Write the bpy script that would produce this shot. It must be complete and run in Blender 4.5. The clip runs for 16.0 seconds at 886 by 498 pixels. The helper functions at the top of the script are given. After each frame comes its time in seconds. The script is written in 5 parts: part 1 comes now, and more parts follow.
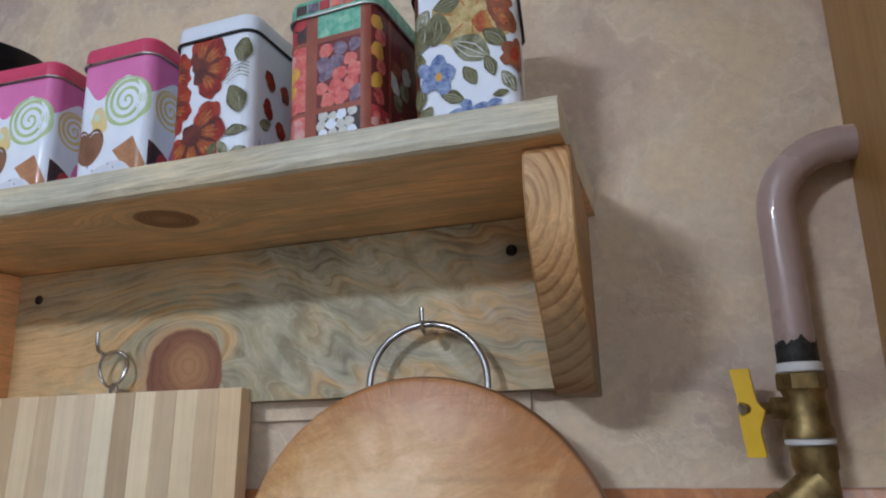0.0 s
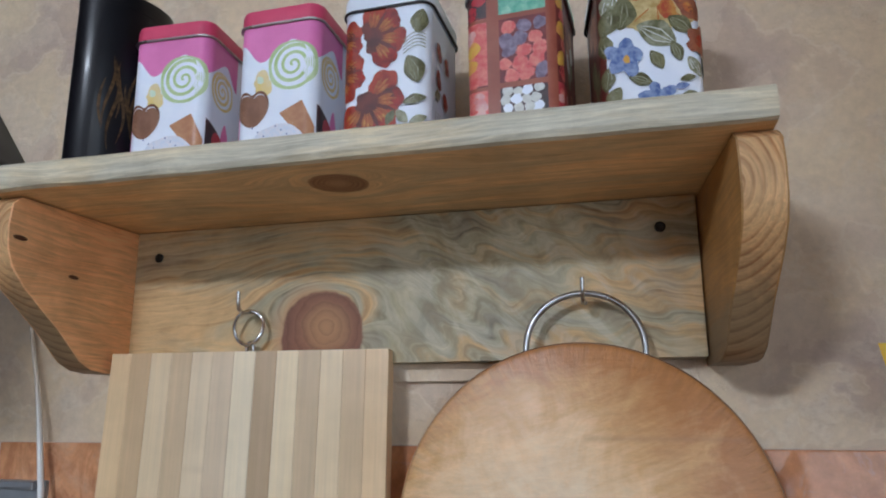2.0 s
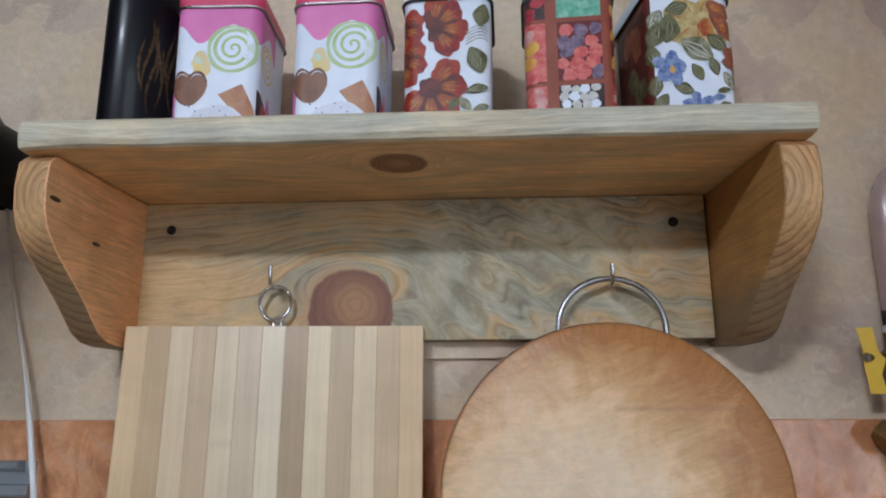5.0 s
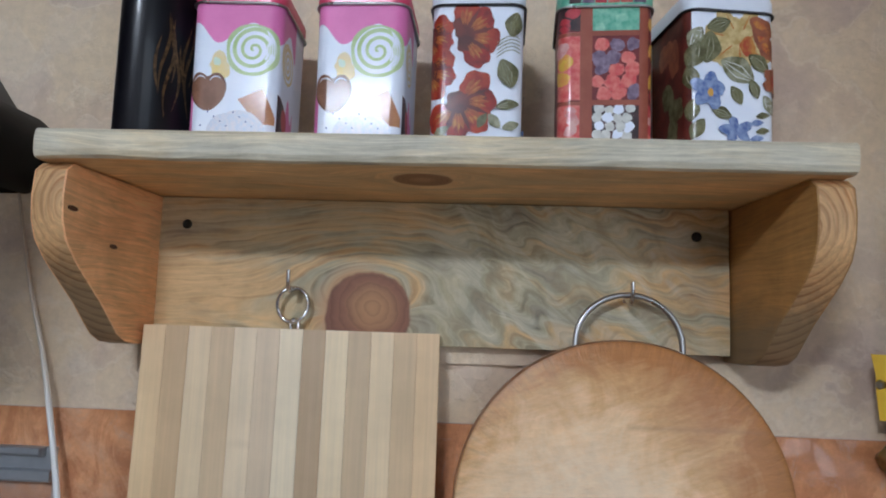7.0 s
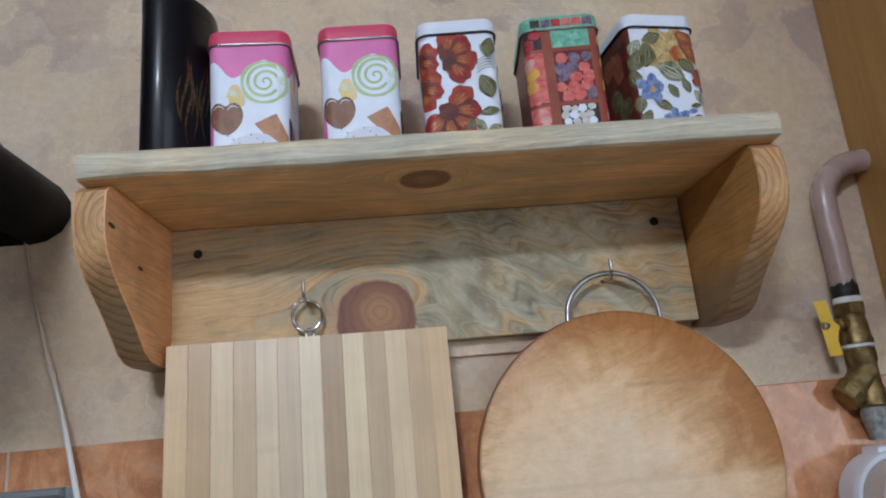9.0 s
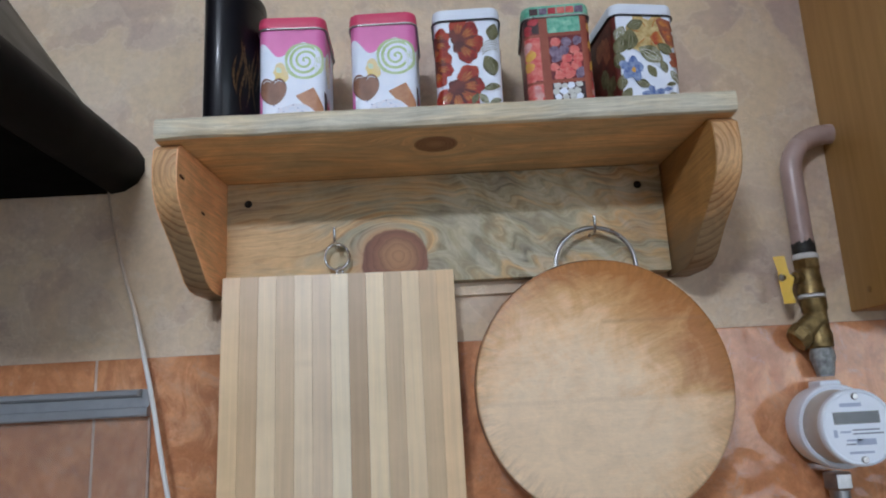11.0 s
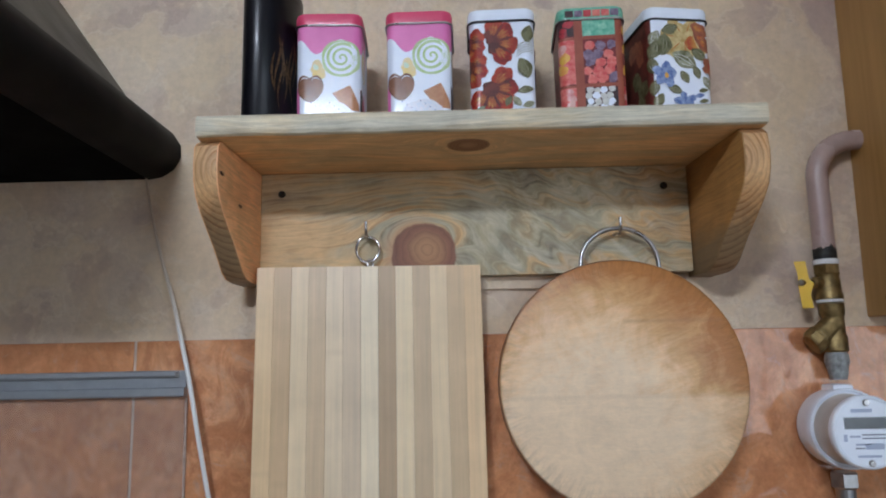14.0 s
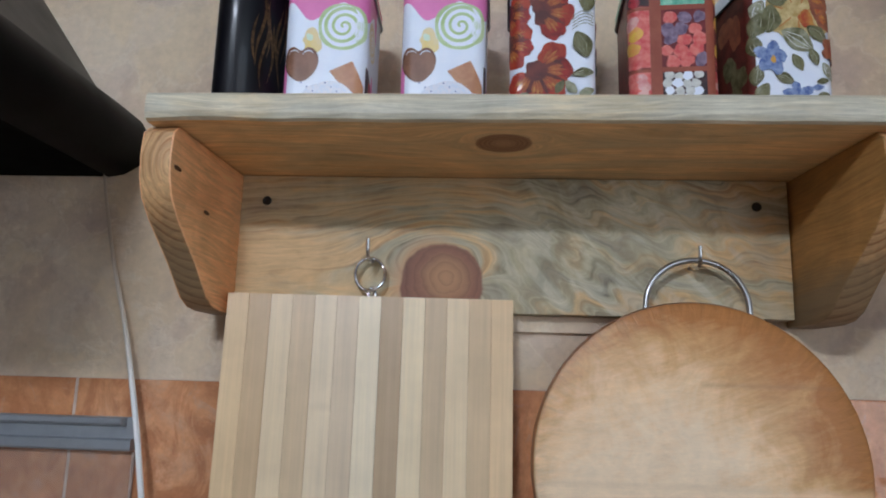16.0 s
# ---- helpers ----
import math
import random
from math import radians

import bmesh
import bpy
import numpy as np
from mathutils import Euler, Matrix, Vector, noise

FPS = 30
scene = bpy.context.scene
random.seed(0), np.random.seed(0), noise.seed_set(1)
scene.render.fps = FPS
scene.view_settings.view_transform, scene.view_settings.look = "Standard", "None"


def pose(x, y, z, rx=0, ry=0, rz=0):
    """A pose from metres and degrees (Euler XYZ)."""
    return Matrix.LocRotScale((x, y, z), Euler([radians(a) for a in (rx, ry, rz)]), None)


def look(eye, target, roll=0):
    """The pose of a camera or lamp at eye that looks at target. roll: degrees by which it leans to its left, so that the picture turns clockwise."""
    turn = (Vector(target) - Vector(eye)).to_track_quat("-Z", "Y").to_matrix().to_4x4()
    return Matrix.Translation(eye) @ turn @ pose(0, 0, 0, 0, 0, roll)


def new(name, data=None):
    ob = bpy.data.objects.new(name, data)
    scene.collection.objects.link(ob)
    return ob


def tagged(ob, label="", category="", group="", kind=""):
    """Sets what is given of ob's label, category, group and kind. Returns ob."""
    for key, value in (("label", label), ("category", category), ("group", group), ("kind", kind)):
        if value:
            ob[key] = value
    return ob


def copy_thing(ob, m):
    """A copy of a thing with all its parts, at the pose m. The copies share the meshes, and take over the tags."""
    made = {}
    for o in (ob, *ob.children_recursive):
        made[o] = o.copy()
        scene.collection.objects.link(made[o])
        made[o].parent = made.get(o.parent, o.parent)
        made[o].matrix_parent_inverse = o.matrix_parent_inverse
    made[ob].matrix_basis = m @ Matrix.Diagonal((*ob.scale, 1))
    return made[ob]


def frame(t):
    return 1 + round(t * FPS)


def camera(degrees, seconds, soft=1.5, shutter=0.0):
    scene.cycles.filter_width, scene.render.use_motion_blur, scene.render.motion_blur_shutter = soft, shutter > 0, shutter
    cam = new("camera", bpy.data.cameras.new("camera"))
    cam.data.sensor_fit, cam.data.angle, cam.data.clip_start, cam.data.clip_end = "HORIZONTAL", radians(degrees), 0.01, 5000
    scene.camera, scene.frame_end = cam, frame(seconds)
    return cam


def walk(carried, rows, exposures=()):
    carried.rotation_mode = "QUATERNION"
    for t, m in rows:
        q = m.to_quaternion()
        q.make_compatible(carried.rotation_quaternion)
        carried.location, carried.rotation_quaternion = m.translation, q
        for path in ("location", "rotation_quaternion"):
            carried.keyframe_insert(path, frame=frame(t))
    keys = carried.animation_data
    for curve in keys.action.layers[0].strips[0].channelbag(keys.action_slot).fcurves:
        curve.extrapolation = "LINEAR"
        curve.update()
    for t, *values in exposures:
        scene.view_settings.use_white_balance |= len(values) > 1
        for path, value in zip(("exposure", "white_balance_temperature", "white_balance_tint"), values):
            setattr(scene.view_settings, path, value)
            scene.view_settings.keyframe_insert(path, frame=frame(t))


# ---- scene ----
cam = camera(64.8, 16.0, soft=2.0)
PATH = [
    (0, (0.352, -0.57, 1.432), (-0.244, 1.273, 1.932), -1.6),
    (0.5, (0.299, -0.595, 1.429), (-0.355, 1.237, 1.89), 1.3),
    (1, (0.227, -0.604, 1.429), (-0.377, 1.246, 1.891), 0.5),
    (1.5, (0.2, -0.64, 1.427), (-0.32, 1.242, 1.862), -0.3),
    (2, (0.195, -0.642, 1.424), (-0.283, 1.252, 1.854), -0.3),
    (2.5, (0.186, -0.644, 1.422), (-0.251, 1.254, 1.877), -0.9),
    (3, (0.153, -0.65, 1.413), (-0.218, 1.275, 1.807), -0.4),
    (3.5, (0.112, -0.656, 1.404), (-0.165, 1.285, 1.799), -0.6),
    (4, (0.082, -0.67, 1.406), (-0.105, 1.275, 1.832), -1.1),
    (4.2, (0.073, -0.673, 1.402), (-0.087, 1.272, 1.839), -0.7),
    (6.3, (0.032, -0.722, 1.399), (-0.056, 1.24, 1.776), -0.2),
    (6.5, (0.038, -0.707, 1.397), (-0.077, 1.258, 1.748), 0.4),
    (7, (0.027, -0.701, 1.482), (-0.081, 1.285, 1.695), 1.9),
    (7.5, (-0.033, -0.755, 1.46), (-0.001, 1.235, 1.659), 0.6),
    (8, (-0.052, -0.775, 1.422), (0.009, 1.173, 1.869), -2.7),
    (8.5, (-0.051, -0.756, 1.397), (0.155, 1.175, 1.876), -3.4),
    (9, (-0.056, -0.757, 1.366), (0.079, 1.173, 1.873), -5.2),
    (9.5, (-0.029, -0.738, 1.334), (0.081, 1.198, 1.823), -5.2),
    (9.7, (-0.027, -0.744, 1.338), (0.048, 1.203, 1.791), -4.9),
    (11.8, (-0.023, -0.947, 1.299), (-0.014, 1.012, 1.703), -2.9),
    (12, (-0.021, -0.952, 1.338), (-0.039, 1.031, 1.603), -3.5),
    (12.5, (-0.034, -0.989, 1.395), (-0.07, 0.974, 1.779), -1.1),
    (13, (-0.037, -0.969, 1.383), (-0.072, 0.991, 1.777), -0.7),
    (13.5, (-0.041, -0.934, 1.365), (-0.06, 1.041, 1.683), -0.9),
    (14, (-0.046, -0.917, 1.356), (-0.069, 1.059, 1.664), -1.2),
    (14.5, (-0.04, -0.916, 1.358), (-0.039, 1.061, 1.658), -1.5),
    (14.6, (-0.036, -0.765, 1.407), (-0.095, 1.214, 1.693), 0.3),
    (15, (-0.005, -0.715, 1.414), (-0.131, 1.261, 1.693), 1.1),
    (15.5, (0.014, -0.704, 1.414), (-0.155, 1.257, 1.766), 1.1),
    (16, (-0.038, -0.722, 1.396), (-0.158, 1.241, 1.757), 1.6),
]
walk(cam, [(t, look(eye, target, roll)) for t, eye, target, roll in PATH], exposures=[(0.0, -0.08, 5550, 10)])

# ---- world and light ----
world = bpy.data.worlds.new("world")
scene.world = world
world.use_nodes = True
wn = world.node_tree
sky = wn.nodes.new("ShaderNodeTexSky")
sky.sky_type, sky.sun_disc, sky.sun_elevation, sky.sun_rotation = "NISHITA", False, radians(35), radians(150)
wn.nodes["Background"].inputs["Strength"].default_value = 0.12
wn.links.new(sky.outputs[0], wn.nodes["Background"].inputs["Color"])

ROOM_X0, ROOM_X1, ROOM_Y, ROOM_Z = -2.3, 2.75, -2.7, 2.65
WIN_X0, WIN_X1, WIN_Z0, WIN_Z1 = 0.85, 2.45, 0.85, 2.2


def area_lamp(name, m, sx, sy, power, colour):
    data = bpy.data.lights.new(name, "AREA")
    data.shape, data.size, data.size_y, data.energy, data.color = "RECTANGLE", sx, sy, power, colour
    ob = new(name, data)
    ob.matrix_world = m
    return ob


# daylight in the window's opening
area_lamp("window_daylight", look(((WIN_X0 + WIN_X1) / 2, ROOM_Y - 0.04, (WIN_Z0 + WIN_Z1) / 2), (0.6, 0, 1.45)),
          WIN_X1 - WIN_X0 - 0.1, WIN_Z1 - WIN_Z0 - 0.1, 16.5, (0.80, 0.91, 1.0))



# ---- node helpers ----
class Nodes:
    """A short way to write node trees: values are numbers, tuples or sockets."""

    def __init__(self, name):
        self.mat = bpy.data.materials.new(name)
        self.mat.use_nodes = True
        self.t = self.mat.node_tree
        self.bsdf = self.t.nodes["Principled BSDF"]
        self.out = self.t.nodes["Material Output"]

    def put(self, socket, v):
        if isinstance(v, bpy.types.NodeSocket):
            self.t.links.new(v, socket)
        elif isinstance(v, (tuple, list)) and len(v) == 3 and socket.type == "RGBA":
            socket.default_value = (*v, 1)
        else:
            socket.default_value = v

    def m(self, op, a, b=0.0, c=0.0):
        n = self.t.nodes.new("ShaderNodeMath")
        n.operation = op
        for s, v in zip(n.inputs, (a, b, c)):
            self.put(s, v)
        return n.outputs[0]

    def coord(self, which="Object"):
        return self.t.nodes.new("ShaderNodeTexCoord").outputs[which]

    def sep(self, v):
        n = self.t.nodes.new("ShaderNodeSeparateXYZ")
        self.put(n.inputs[0], v)
        return n.outputs

    def comb(self, x, y, z):
        n = self.t.nodes.new("ShaderNodeCombineXYZ")
        for s, v in zip(n.inputs, (x, y, z)):
            self.put(s, v)
        return n.outputs[0]

    def noise(self, v, scale, detail=3.0, rough=0.55, distort=0.0):
        n = self.t.nodes.new("ShaderNodeTexNoise")
        self.put(n.inputs["Vector"], v)
        for k, x in (("Scale", scale), ("Detail", detail), ("Roughness", rough), ("Distortion", distort)):
            self.put(n.inputs[k], x)
        return n.outputs[0]

    def cells(self, v, scale, feature="F1"):
        n = self.t.nodes.new("ShaderNodeTexVoronoi")
        n.feature = feature
        self.put(n.inputs["Vector"], v)
        n.inputs["Scale"].default_value = scale
        return n.outputs["Distance"]

    def scaled(self, v, s):
        n = self.t.nodes.new("ShaderNodeVectorMath")
        n.operation = "MULTIPLY"
        self.put(n.inputs[0], v)
        n.inputs[1].default_value = s
        return n.outputs[0]

    def ramp(self, f, *stops):
        n = self.t.nodes.new("ShaderNodeValToRGB")
        self.put(n.inputs[0], f)
        el = n.color_ramp.elements
        while len(el) < len(stops):
            el.new(0.5)
        for e, (p, c) in zip(el, stops):
            e.position, e.color = p, (*c, 1) if isinstance(c, (tuple, list)) else (c, c, c, 1)
        return n.outputs[0]

    def mix(self, f, a, b, mode="MIX"):
        n = self.t.nodes.new("ShaderNodeMix")
        n.data_type, n.blend_type = "RGBA", mode
        self.put(n.inputs[0], f)
        self.put(n.inputs[6], a)
        self.put(n.inputs[7], b)
        return n.outputs[2]

    def rand(self):
        return self.t.nodes.new("ShaderNodeObjectInfo").outputs["Random"]

    def bump(self, h, strength, dist=0.001):
        n = self.t.nodes.new("ShaderNodeBump")
        n.inputs["Strength"].default_value, n.inputs["Distance"].default_value = strength, dist
        self.put(n.inputs["Height"], h)
        self.t.links.new(n.outputs[0], self.bsdf.inputs["Normal"])

    def set(self, **kw):
        names = dict(color="Base Color", rough="Roughness", metal="Metallic", coat="Coat Weight", coat_rough="Coat Roughness",
                     spec="Specular IOR Level", emit="Emission Color", power="Emission Strength", trans="Transmission Weight")
        for k, v in kw.items():
            self.put(self.bsdf.inputs[names[k]], v)
        return self.mat


def plain(name, colour, rough=0.5, metal=0.0, vary=0.12, scale=60, coat=0.0, bump=0.0):
    """A paint, metal or plastic with slight unevenness of tone and gloss."""
    n = Nodes(name)
    f = n.noise(n.coord(), scale, 4)
    lo, hi = [c * (1 - vary) for c in colour], [min(1, c * (1 + vary)) for c in colour]
    r = n.ramp(n.noise(n.coord(), scale * 0.4, 3), (0.3, max(0, rough - 0.06)), (0.7, min(1, rough + 0.08)))
    if bump:
        n.bump(f, bump, 0.001)
    return n.set(color=n.ramp(f, (0.3, lo), (0.7, hi)), rough=r, metal=metal, coat=coat, coat_rough=0.08)


def pine(name, along, up, tones, ring=0.010, knots=(), stain=0.5, rough=0.5, swirl=0.9, arch=None, bold=1.0, foot=None):
    """Sawn pine in the object's own metres. along, up: the axes (0 to 2) of the grain and across it on the wide face.
    tones: pale early wood, late wood, stained early wood, stained late wood. knots: (place along, place up, radius).
    arch: (centre along, centre up) of ring arcs, for end grain."""
    n = Nodes(name)
    xyz = n.sep(n.coord())
    a, u = xyz[along], xyz[up]
    third = xyz[3 - along - up]
    wob = n.noise(n.comb(n.m("MULTIPLY", a, 3.0), n.m("MULTIPLY", u, 11.0), n.m("MULTIPLY", third, 9.0)), 1.0, 2)
    if arch:
        da, du = n.m("SUBTRACT", a, arch[0]), n.m("SUBTRACT", u, arch[1])
        field = n.m("SQRT", n.m("ADD", n.m("MULTIPLY", da, da), n.m("MULTIPLY", n.m("MULTIPLY", du, du), 0.26)))
        field = n.m("ADD", field, n.m("MULTIPLY", third, 0.25))
    else:
        field = u
        for ka, ku, kr in knots:
            da, du = n.m("SUBTRACT", a, ka), n.m("SUBTRACT", u, ku)
            r2 = n.m("ADD", n.m("MULTIPLY", n.m("MULTIPLY", da, da), 0.55), n.m("MULTIPLY", du, du))
            field = n.m("SUBTRACT", field, n.m("MULTIPLY", du, n.m("DIVIDE", kr * kr * swirl * 1.6, n.m("ADD", r2, kr * kr * 0.15))))
        field = n.m("ADD", field, n.m("MULTIPLY", third, 0.6))
    field = n.m("ADD", field, n.m("MULTIPLY", n.m("SUBTRACT", wob, 0.5), ring * (1.0 if arch else 3.6)))
    count = n.m("ADD", n.m("DIVIDE", field, ring), n.m("MULTIPLY", n.noise(n.comb(n.m("MULTIPLY", a, 5.0), n.m("MULTIPLY", field, 60.0), 0.0), 1.0, 2), 0.7 if arch else 2.2))
    late = n.ramp(n.m("FRACT", count), (0.0, 0.1), (0.5, 0.25), (0.84, 0.9), (1.0, 0.1))
    thin = n.ramp(n.m("FRACT", n.m("MULTIPLY", count, 2.63)), (0.0, 0.2), (0.7, 0.75), (1.0, 0.2))
    fibre = n.noise(n.comb(n.m("MULTIPLY", a, 22.0), n.m("MULTIPLY", field, 430.0), n.m("MULTIPLY", third, 420.0)), 1.0, 6, 0.72, 0.6)
    patch = n.noise(n.comb(n.m("MULTIPLY", a, 6.0), n.m("MULTIPLY", field, 30.0), n.m("MULTIPLY", third, 14.0)), 1.0, 4, 0.6, 0.4)
    blot = n.noise(n.coord(), 24, 4, 0.6)
    late = n.m("MULTIPLY", n.m("ADD", n.m("MULTIPLY", late, 0.65 * bold), n.m("MULTIPLY", thin, 0.3)), n.ramp(blot, (0.3, 0.3), (0.68, 1.0)))
    clear = n.mix(late, tones[0], tones[1])
    dirty = n.mix(late, tones[2], tones[3])
    col = n.mix(n.ramp(patch, (0.5 - 0.25 * stain, 0.0), (0.86 - 0.45 * stain, 1.0)), clear, dirty)
    col = n.mix(0.7, col, n.ramp(fibre, (0.28, 0.5), (0.72, 1.35)), "MULTIPLY")
    col = n.mix(0.5, col, n.ramp(n.noise(n.coord(), 10, 5, 0.65, 0.8), (0.3, 0.62), (0.7, 1.3)), "MULTIPLY")
    if foot is not None:
        edge = n.m("ADD", xyz[2], n.m("MULTIPLY", n.m("SUBTRACT", n.noise(n.scaled(n.coord(), (20.0, 9.0, 30.0)), 1.0, 5, 0.7, 0.6), 0.5), 0.08))
        col = n.mix(n.ramp(n.m("SUBTRACT", 0.5 + foot, edge), (0.5, 0.0), (0.53, 0.72)), col, n.mix(late, (0.22, 0.17, 0.10), (0.11, 0.08, 0.045)))
    for ka, ku, kr in knots:
        da, du = n.m("SUBTRACT", a, ka), n.m("SUBTRACT", u, ku)
        ell = n.m("SQRT", n.m("ADD", n.m("MULTIPLY", da, da), n.m("MULTIPLY", du, du)))
        ell = n.m("ADD", ell, n.m("MULTIPLY", n.m("SUBTRACT", n.noise(n.coord(), 34, 4, 0.6), 0.5), kr * 0.20))
        inside = n.ramp(n.m("DIVIDE", ell, kr), (0.90, 1.0), (0.98, 0.0))
        rings = n.ramp(n.m("FRACT", n.m("MULTIPLY", n.m("DIVIDE", ell, kr), 6.0)), (0.0, (0.33, 0.165, 0.072)), (0.6, (0.255, 0.115, 0.048)), (1.0, (0.185, 0.075, 0.030)))
        core = n.mix(n.ramp(n.m("DIVIDE", ell, kr), (0.20, 1.0), (0.50, 0.0)), rings, (0.50, 0.29, 0.14))
        core = n.mix(0.5, core, rings)
        halo = n.ramp(n.m("DIVIDE", ell, kr), (0.96, 1.0), (1.3, 0.0))
        col = n.mix(n.m("MULTIPLY", halo, 0.5), col, (0.46, 0.26, 0.13))
        col = n.mix(inside, col, core)
    n.bump(n.m("ADD", n.m("MULTIPLY", late, 0.5), n.m("MULTIPLY", fibre, 0.5)), 0.25, 0.0008)
    return n.set(color=col, rough=n.ramp(fibre, (0.2, rough - 0.08), (0.8, rough + 0.1)), spec=0.4)


def back_pine():
    """The wide back board: blue-stained pine with one large red knot, arched grain over it and flame figure beside it."""
    n = Nodes("panel_pine")
    p = n.coord()
    a, y, u = n.sep(p)
    ka, ku, kr = -0.081, -0.112, 0.0445
    da, du = n.m("SUBTRACT", a, ka), n.m("SUBTRACT", u, ku)
    r2 = n.m("ADD", n.m("MULTIPLY", n.m("MULTIPLY", da, da), 0.42), n.m("MULTIPLY", du, du))
    field = n.m("SUBTRACT", u, n.m("MULTIPLY", du, n.m("DIVIDE", kr * kr * 1.9, n.m("ADD", r2, kr * kr * 0.25))))
    wob = n.noise(n.comb(n.m("MULTIPLY", a, 4.0), n.m("MULTIPLY", u, 14.0), 2.0), 1.0, 3)
    field = n.m("ADD", field, n.m("MULTIPLY", n.m("SUBTRACT", wob, 0.5), 0.034))
    # the flames beside the knot
    phase = n.noise(n.comb(n.m("MULTIPLY", a, 9.0), n.m("MULTIPLY", u, 16.0), 5.0), 1.0, 3, 0.6)
    run = n.m("ADD", n.m("ADD", n.m("MULTIPLY", a, 120.0), n.m("MULTIPLY", u, 105.0)), n.m("MULTIPLY", phase, 9.0))
    right = n.ramp(n.m("ADD", a, 0.5), (0.44, 0.0), (0.54, 1.0), (0.68, 0.8), (0.76, 0.3))
    field = n.m("ADD", field, n.m("MULTIPLY", n.m("SINE", run), n.m("MULTIPLY", right, 0.0062)))
    count = n.m("ADD", n.m("DIVIDE", field, 0.0095), n.m("MULTIPLY", n.noise(n.comb(n.m("MULTIPLY", a, 7.0), n.m("MULTIPLY", field, 70.0), 0.0), 1.0, 3), 2.6))
    late = n.ramp(n.m("FRACT", count), (0.0, 0.05), (0.45, 0.3), (0.82, 0.95), (1.0, 0.05))
    thin = n.ramp(n.m("FRACT", n.m("MULTIPLY", count, 2.37)), (0.0, 0.1), (0.65, 0.8), (1.0, 0.1))
    fade = n.ramp(n.noise(p, 17, 4, 0.6), (0.36, 0.08), (0.66, 0.95))
    late = n.m("MULTIPLY", n.m("ADD", n.m("MULTIPLY", late, 0.82), n.m("MULTIPLY", thin, 0.22)), fade)
    fibre = n.noise(n.comb(n.m("MULTIPLY", a, 25.0), n.m("MULTIPLY", field, 420.0), n.m("MULTIPLY", y, 400.0)), 1.0, 5, 0.7, 0.5)
    patch = n.noise(n.comb(n.m("MULTIPLY", a, 5.5), n.m("MULTIPLY", field, 34.0), 1.0), 1.0, 4, 0.62, 0.5)
    warm = n.mix(late, (0.70, 0.47, 0.22), (0.34, 0.17, 0.06))
    green = n.mix(late, (0.53, 0.465, 0.295), (0.155, 0.125, 0.068))
    grey = n.mix(late, (0.38, 0.335, 0.24), (0.10, 0.085, 0.056))
    col = n.mix(n.ramp(patch, (0.40, 0.0), (0.54, 1.0)), warm, green)
    col = n.mix(n.m("MULTIPLY", n.ramp(patch, (0.55, 0.0), (0.68, 1.0)), 0.85), col, grey)
    # warm clear wood towards one end
    col = n.mix(n.m("MULTIPLY", n.ramp(n.m("SUBTRACT", n.m("MULTIPLY", wob, 0.12), a), (0.22, 0.0), (0.34, 0.75)), n.ramp(patch, (0.4, 1.0), (0.7, 0.35))), col, warm)
    # pale sheen that follows the flames
    streak = n.noise(n.comb(n.m("ADD", n.m("MULTIPLY", a, 30.0), n.m("MULTIPLY", u, 27.0)), n.m("SUBTRACT", n.m("MULTIPLY", u, 16.0), n.m("MULTIPLY", a, 5.0)), 4.0), 1.0, 4, 0.6, 0.8)
    sheen = n.m("MULTIPLY", n.ramp(streak, (0.50, 0.0), (0.62, 0.6)), right)
    col = n.mix(sheen, col, (0.64, 0.585, 0.43))
    col = n.mix(n.m("MULTIPLY", n.ramp(streak, (0.37, 0.5), (0.47, 0.0)), right), col, (0.30, 0.215, 0.115))
    col = n.mix(0.55, col, n.ramp(fibre, (0.28, 0.6), (0.72, 1.3)), "MULTIPLY")
    col = n.mix(0.4, col, n.ramp(n.noise(p, 11, 5, 0.65, 0.8), (0.3, 0.66), (0.7, 1.3)), "MULTIPLY")
    # the knot
    ell = n.m("SQRT", n.m("ADD", n.m("MULTIPLY", da, da), n.m("MULTIPLY", n.m("MULTIPLY", du, du), 1.1)))
    ell = n.m("DIVIDE", n.m("ADD", ell, n.m("MULTIPLY", n.m("SUBTRACT", n.noise(p, 30, 4, 0.6), 0.5), 0.011)), kr)
    oa, ou = n.m("SUBTRACT", a, ka + 0.004), n.m("SUBTRACT", u, ku + 0.006)
    eye = n.m("SQRT", n.m("ADD", n.m("MULTIPLY", oa, oa), n.m("MULTIPLY", ou, ou)))
    eye = n.m("DIVIDE", n.m("ADD", eye, n.m("MULTIPLY", n.m("SUBTRACT", n.noise(p, 60, 4, 0.6, 0.5), 0.5), 0.012)), kr)
    rings = n.ramp(n.m("FRACT", n.m("MULTIPLY", eye, 5.2)), (0.0, 1.12), (0.55, 0.98), (0.9, 0.70), (1.0, 1.1))
    core = n.ramp(eye, (0.10, (0.44, 0.23, 0.105)), (0.36, (0.40, 0.20, 0.09)), (0.62, (0.275, 0.12, 0.064)), (1.0, (0.21, 0.088, 0.052)))
    core = n.mix(0.55, core, rings, "MULTIPLY")
    left = n.ramp(n.m("ADD", n.m("SUBTRACT", n.m("MULTIPLY", du, 0.4), da), 0.5), (0.50, 0.1), (0.535, 1.0))
    halo = n.m("MULTIPLY", n.ramp(n.m("MULTIPLY", ell, 0.5), (0.5, 1.0), (0.66, 0.0)), left)
    col = n.mix(n.m("MULTIPLY", halo, 0.8), col, (0.56, 0.33, 0.165))
    col = n.mix(n.ramp(ell, (0.94, 1.0), (1.0, 0.0)), col, core)
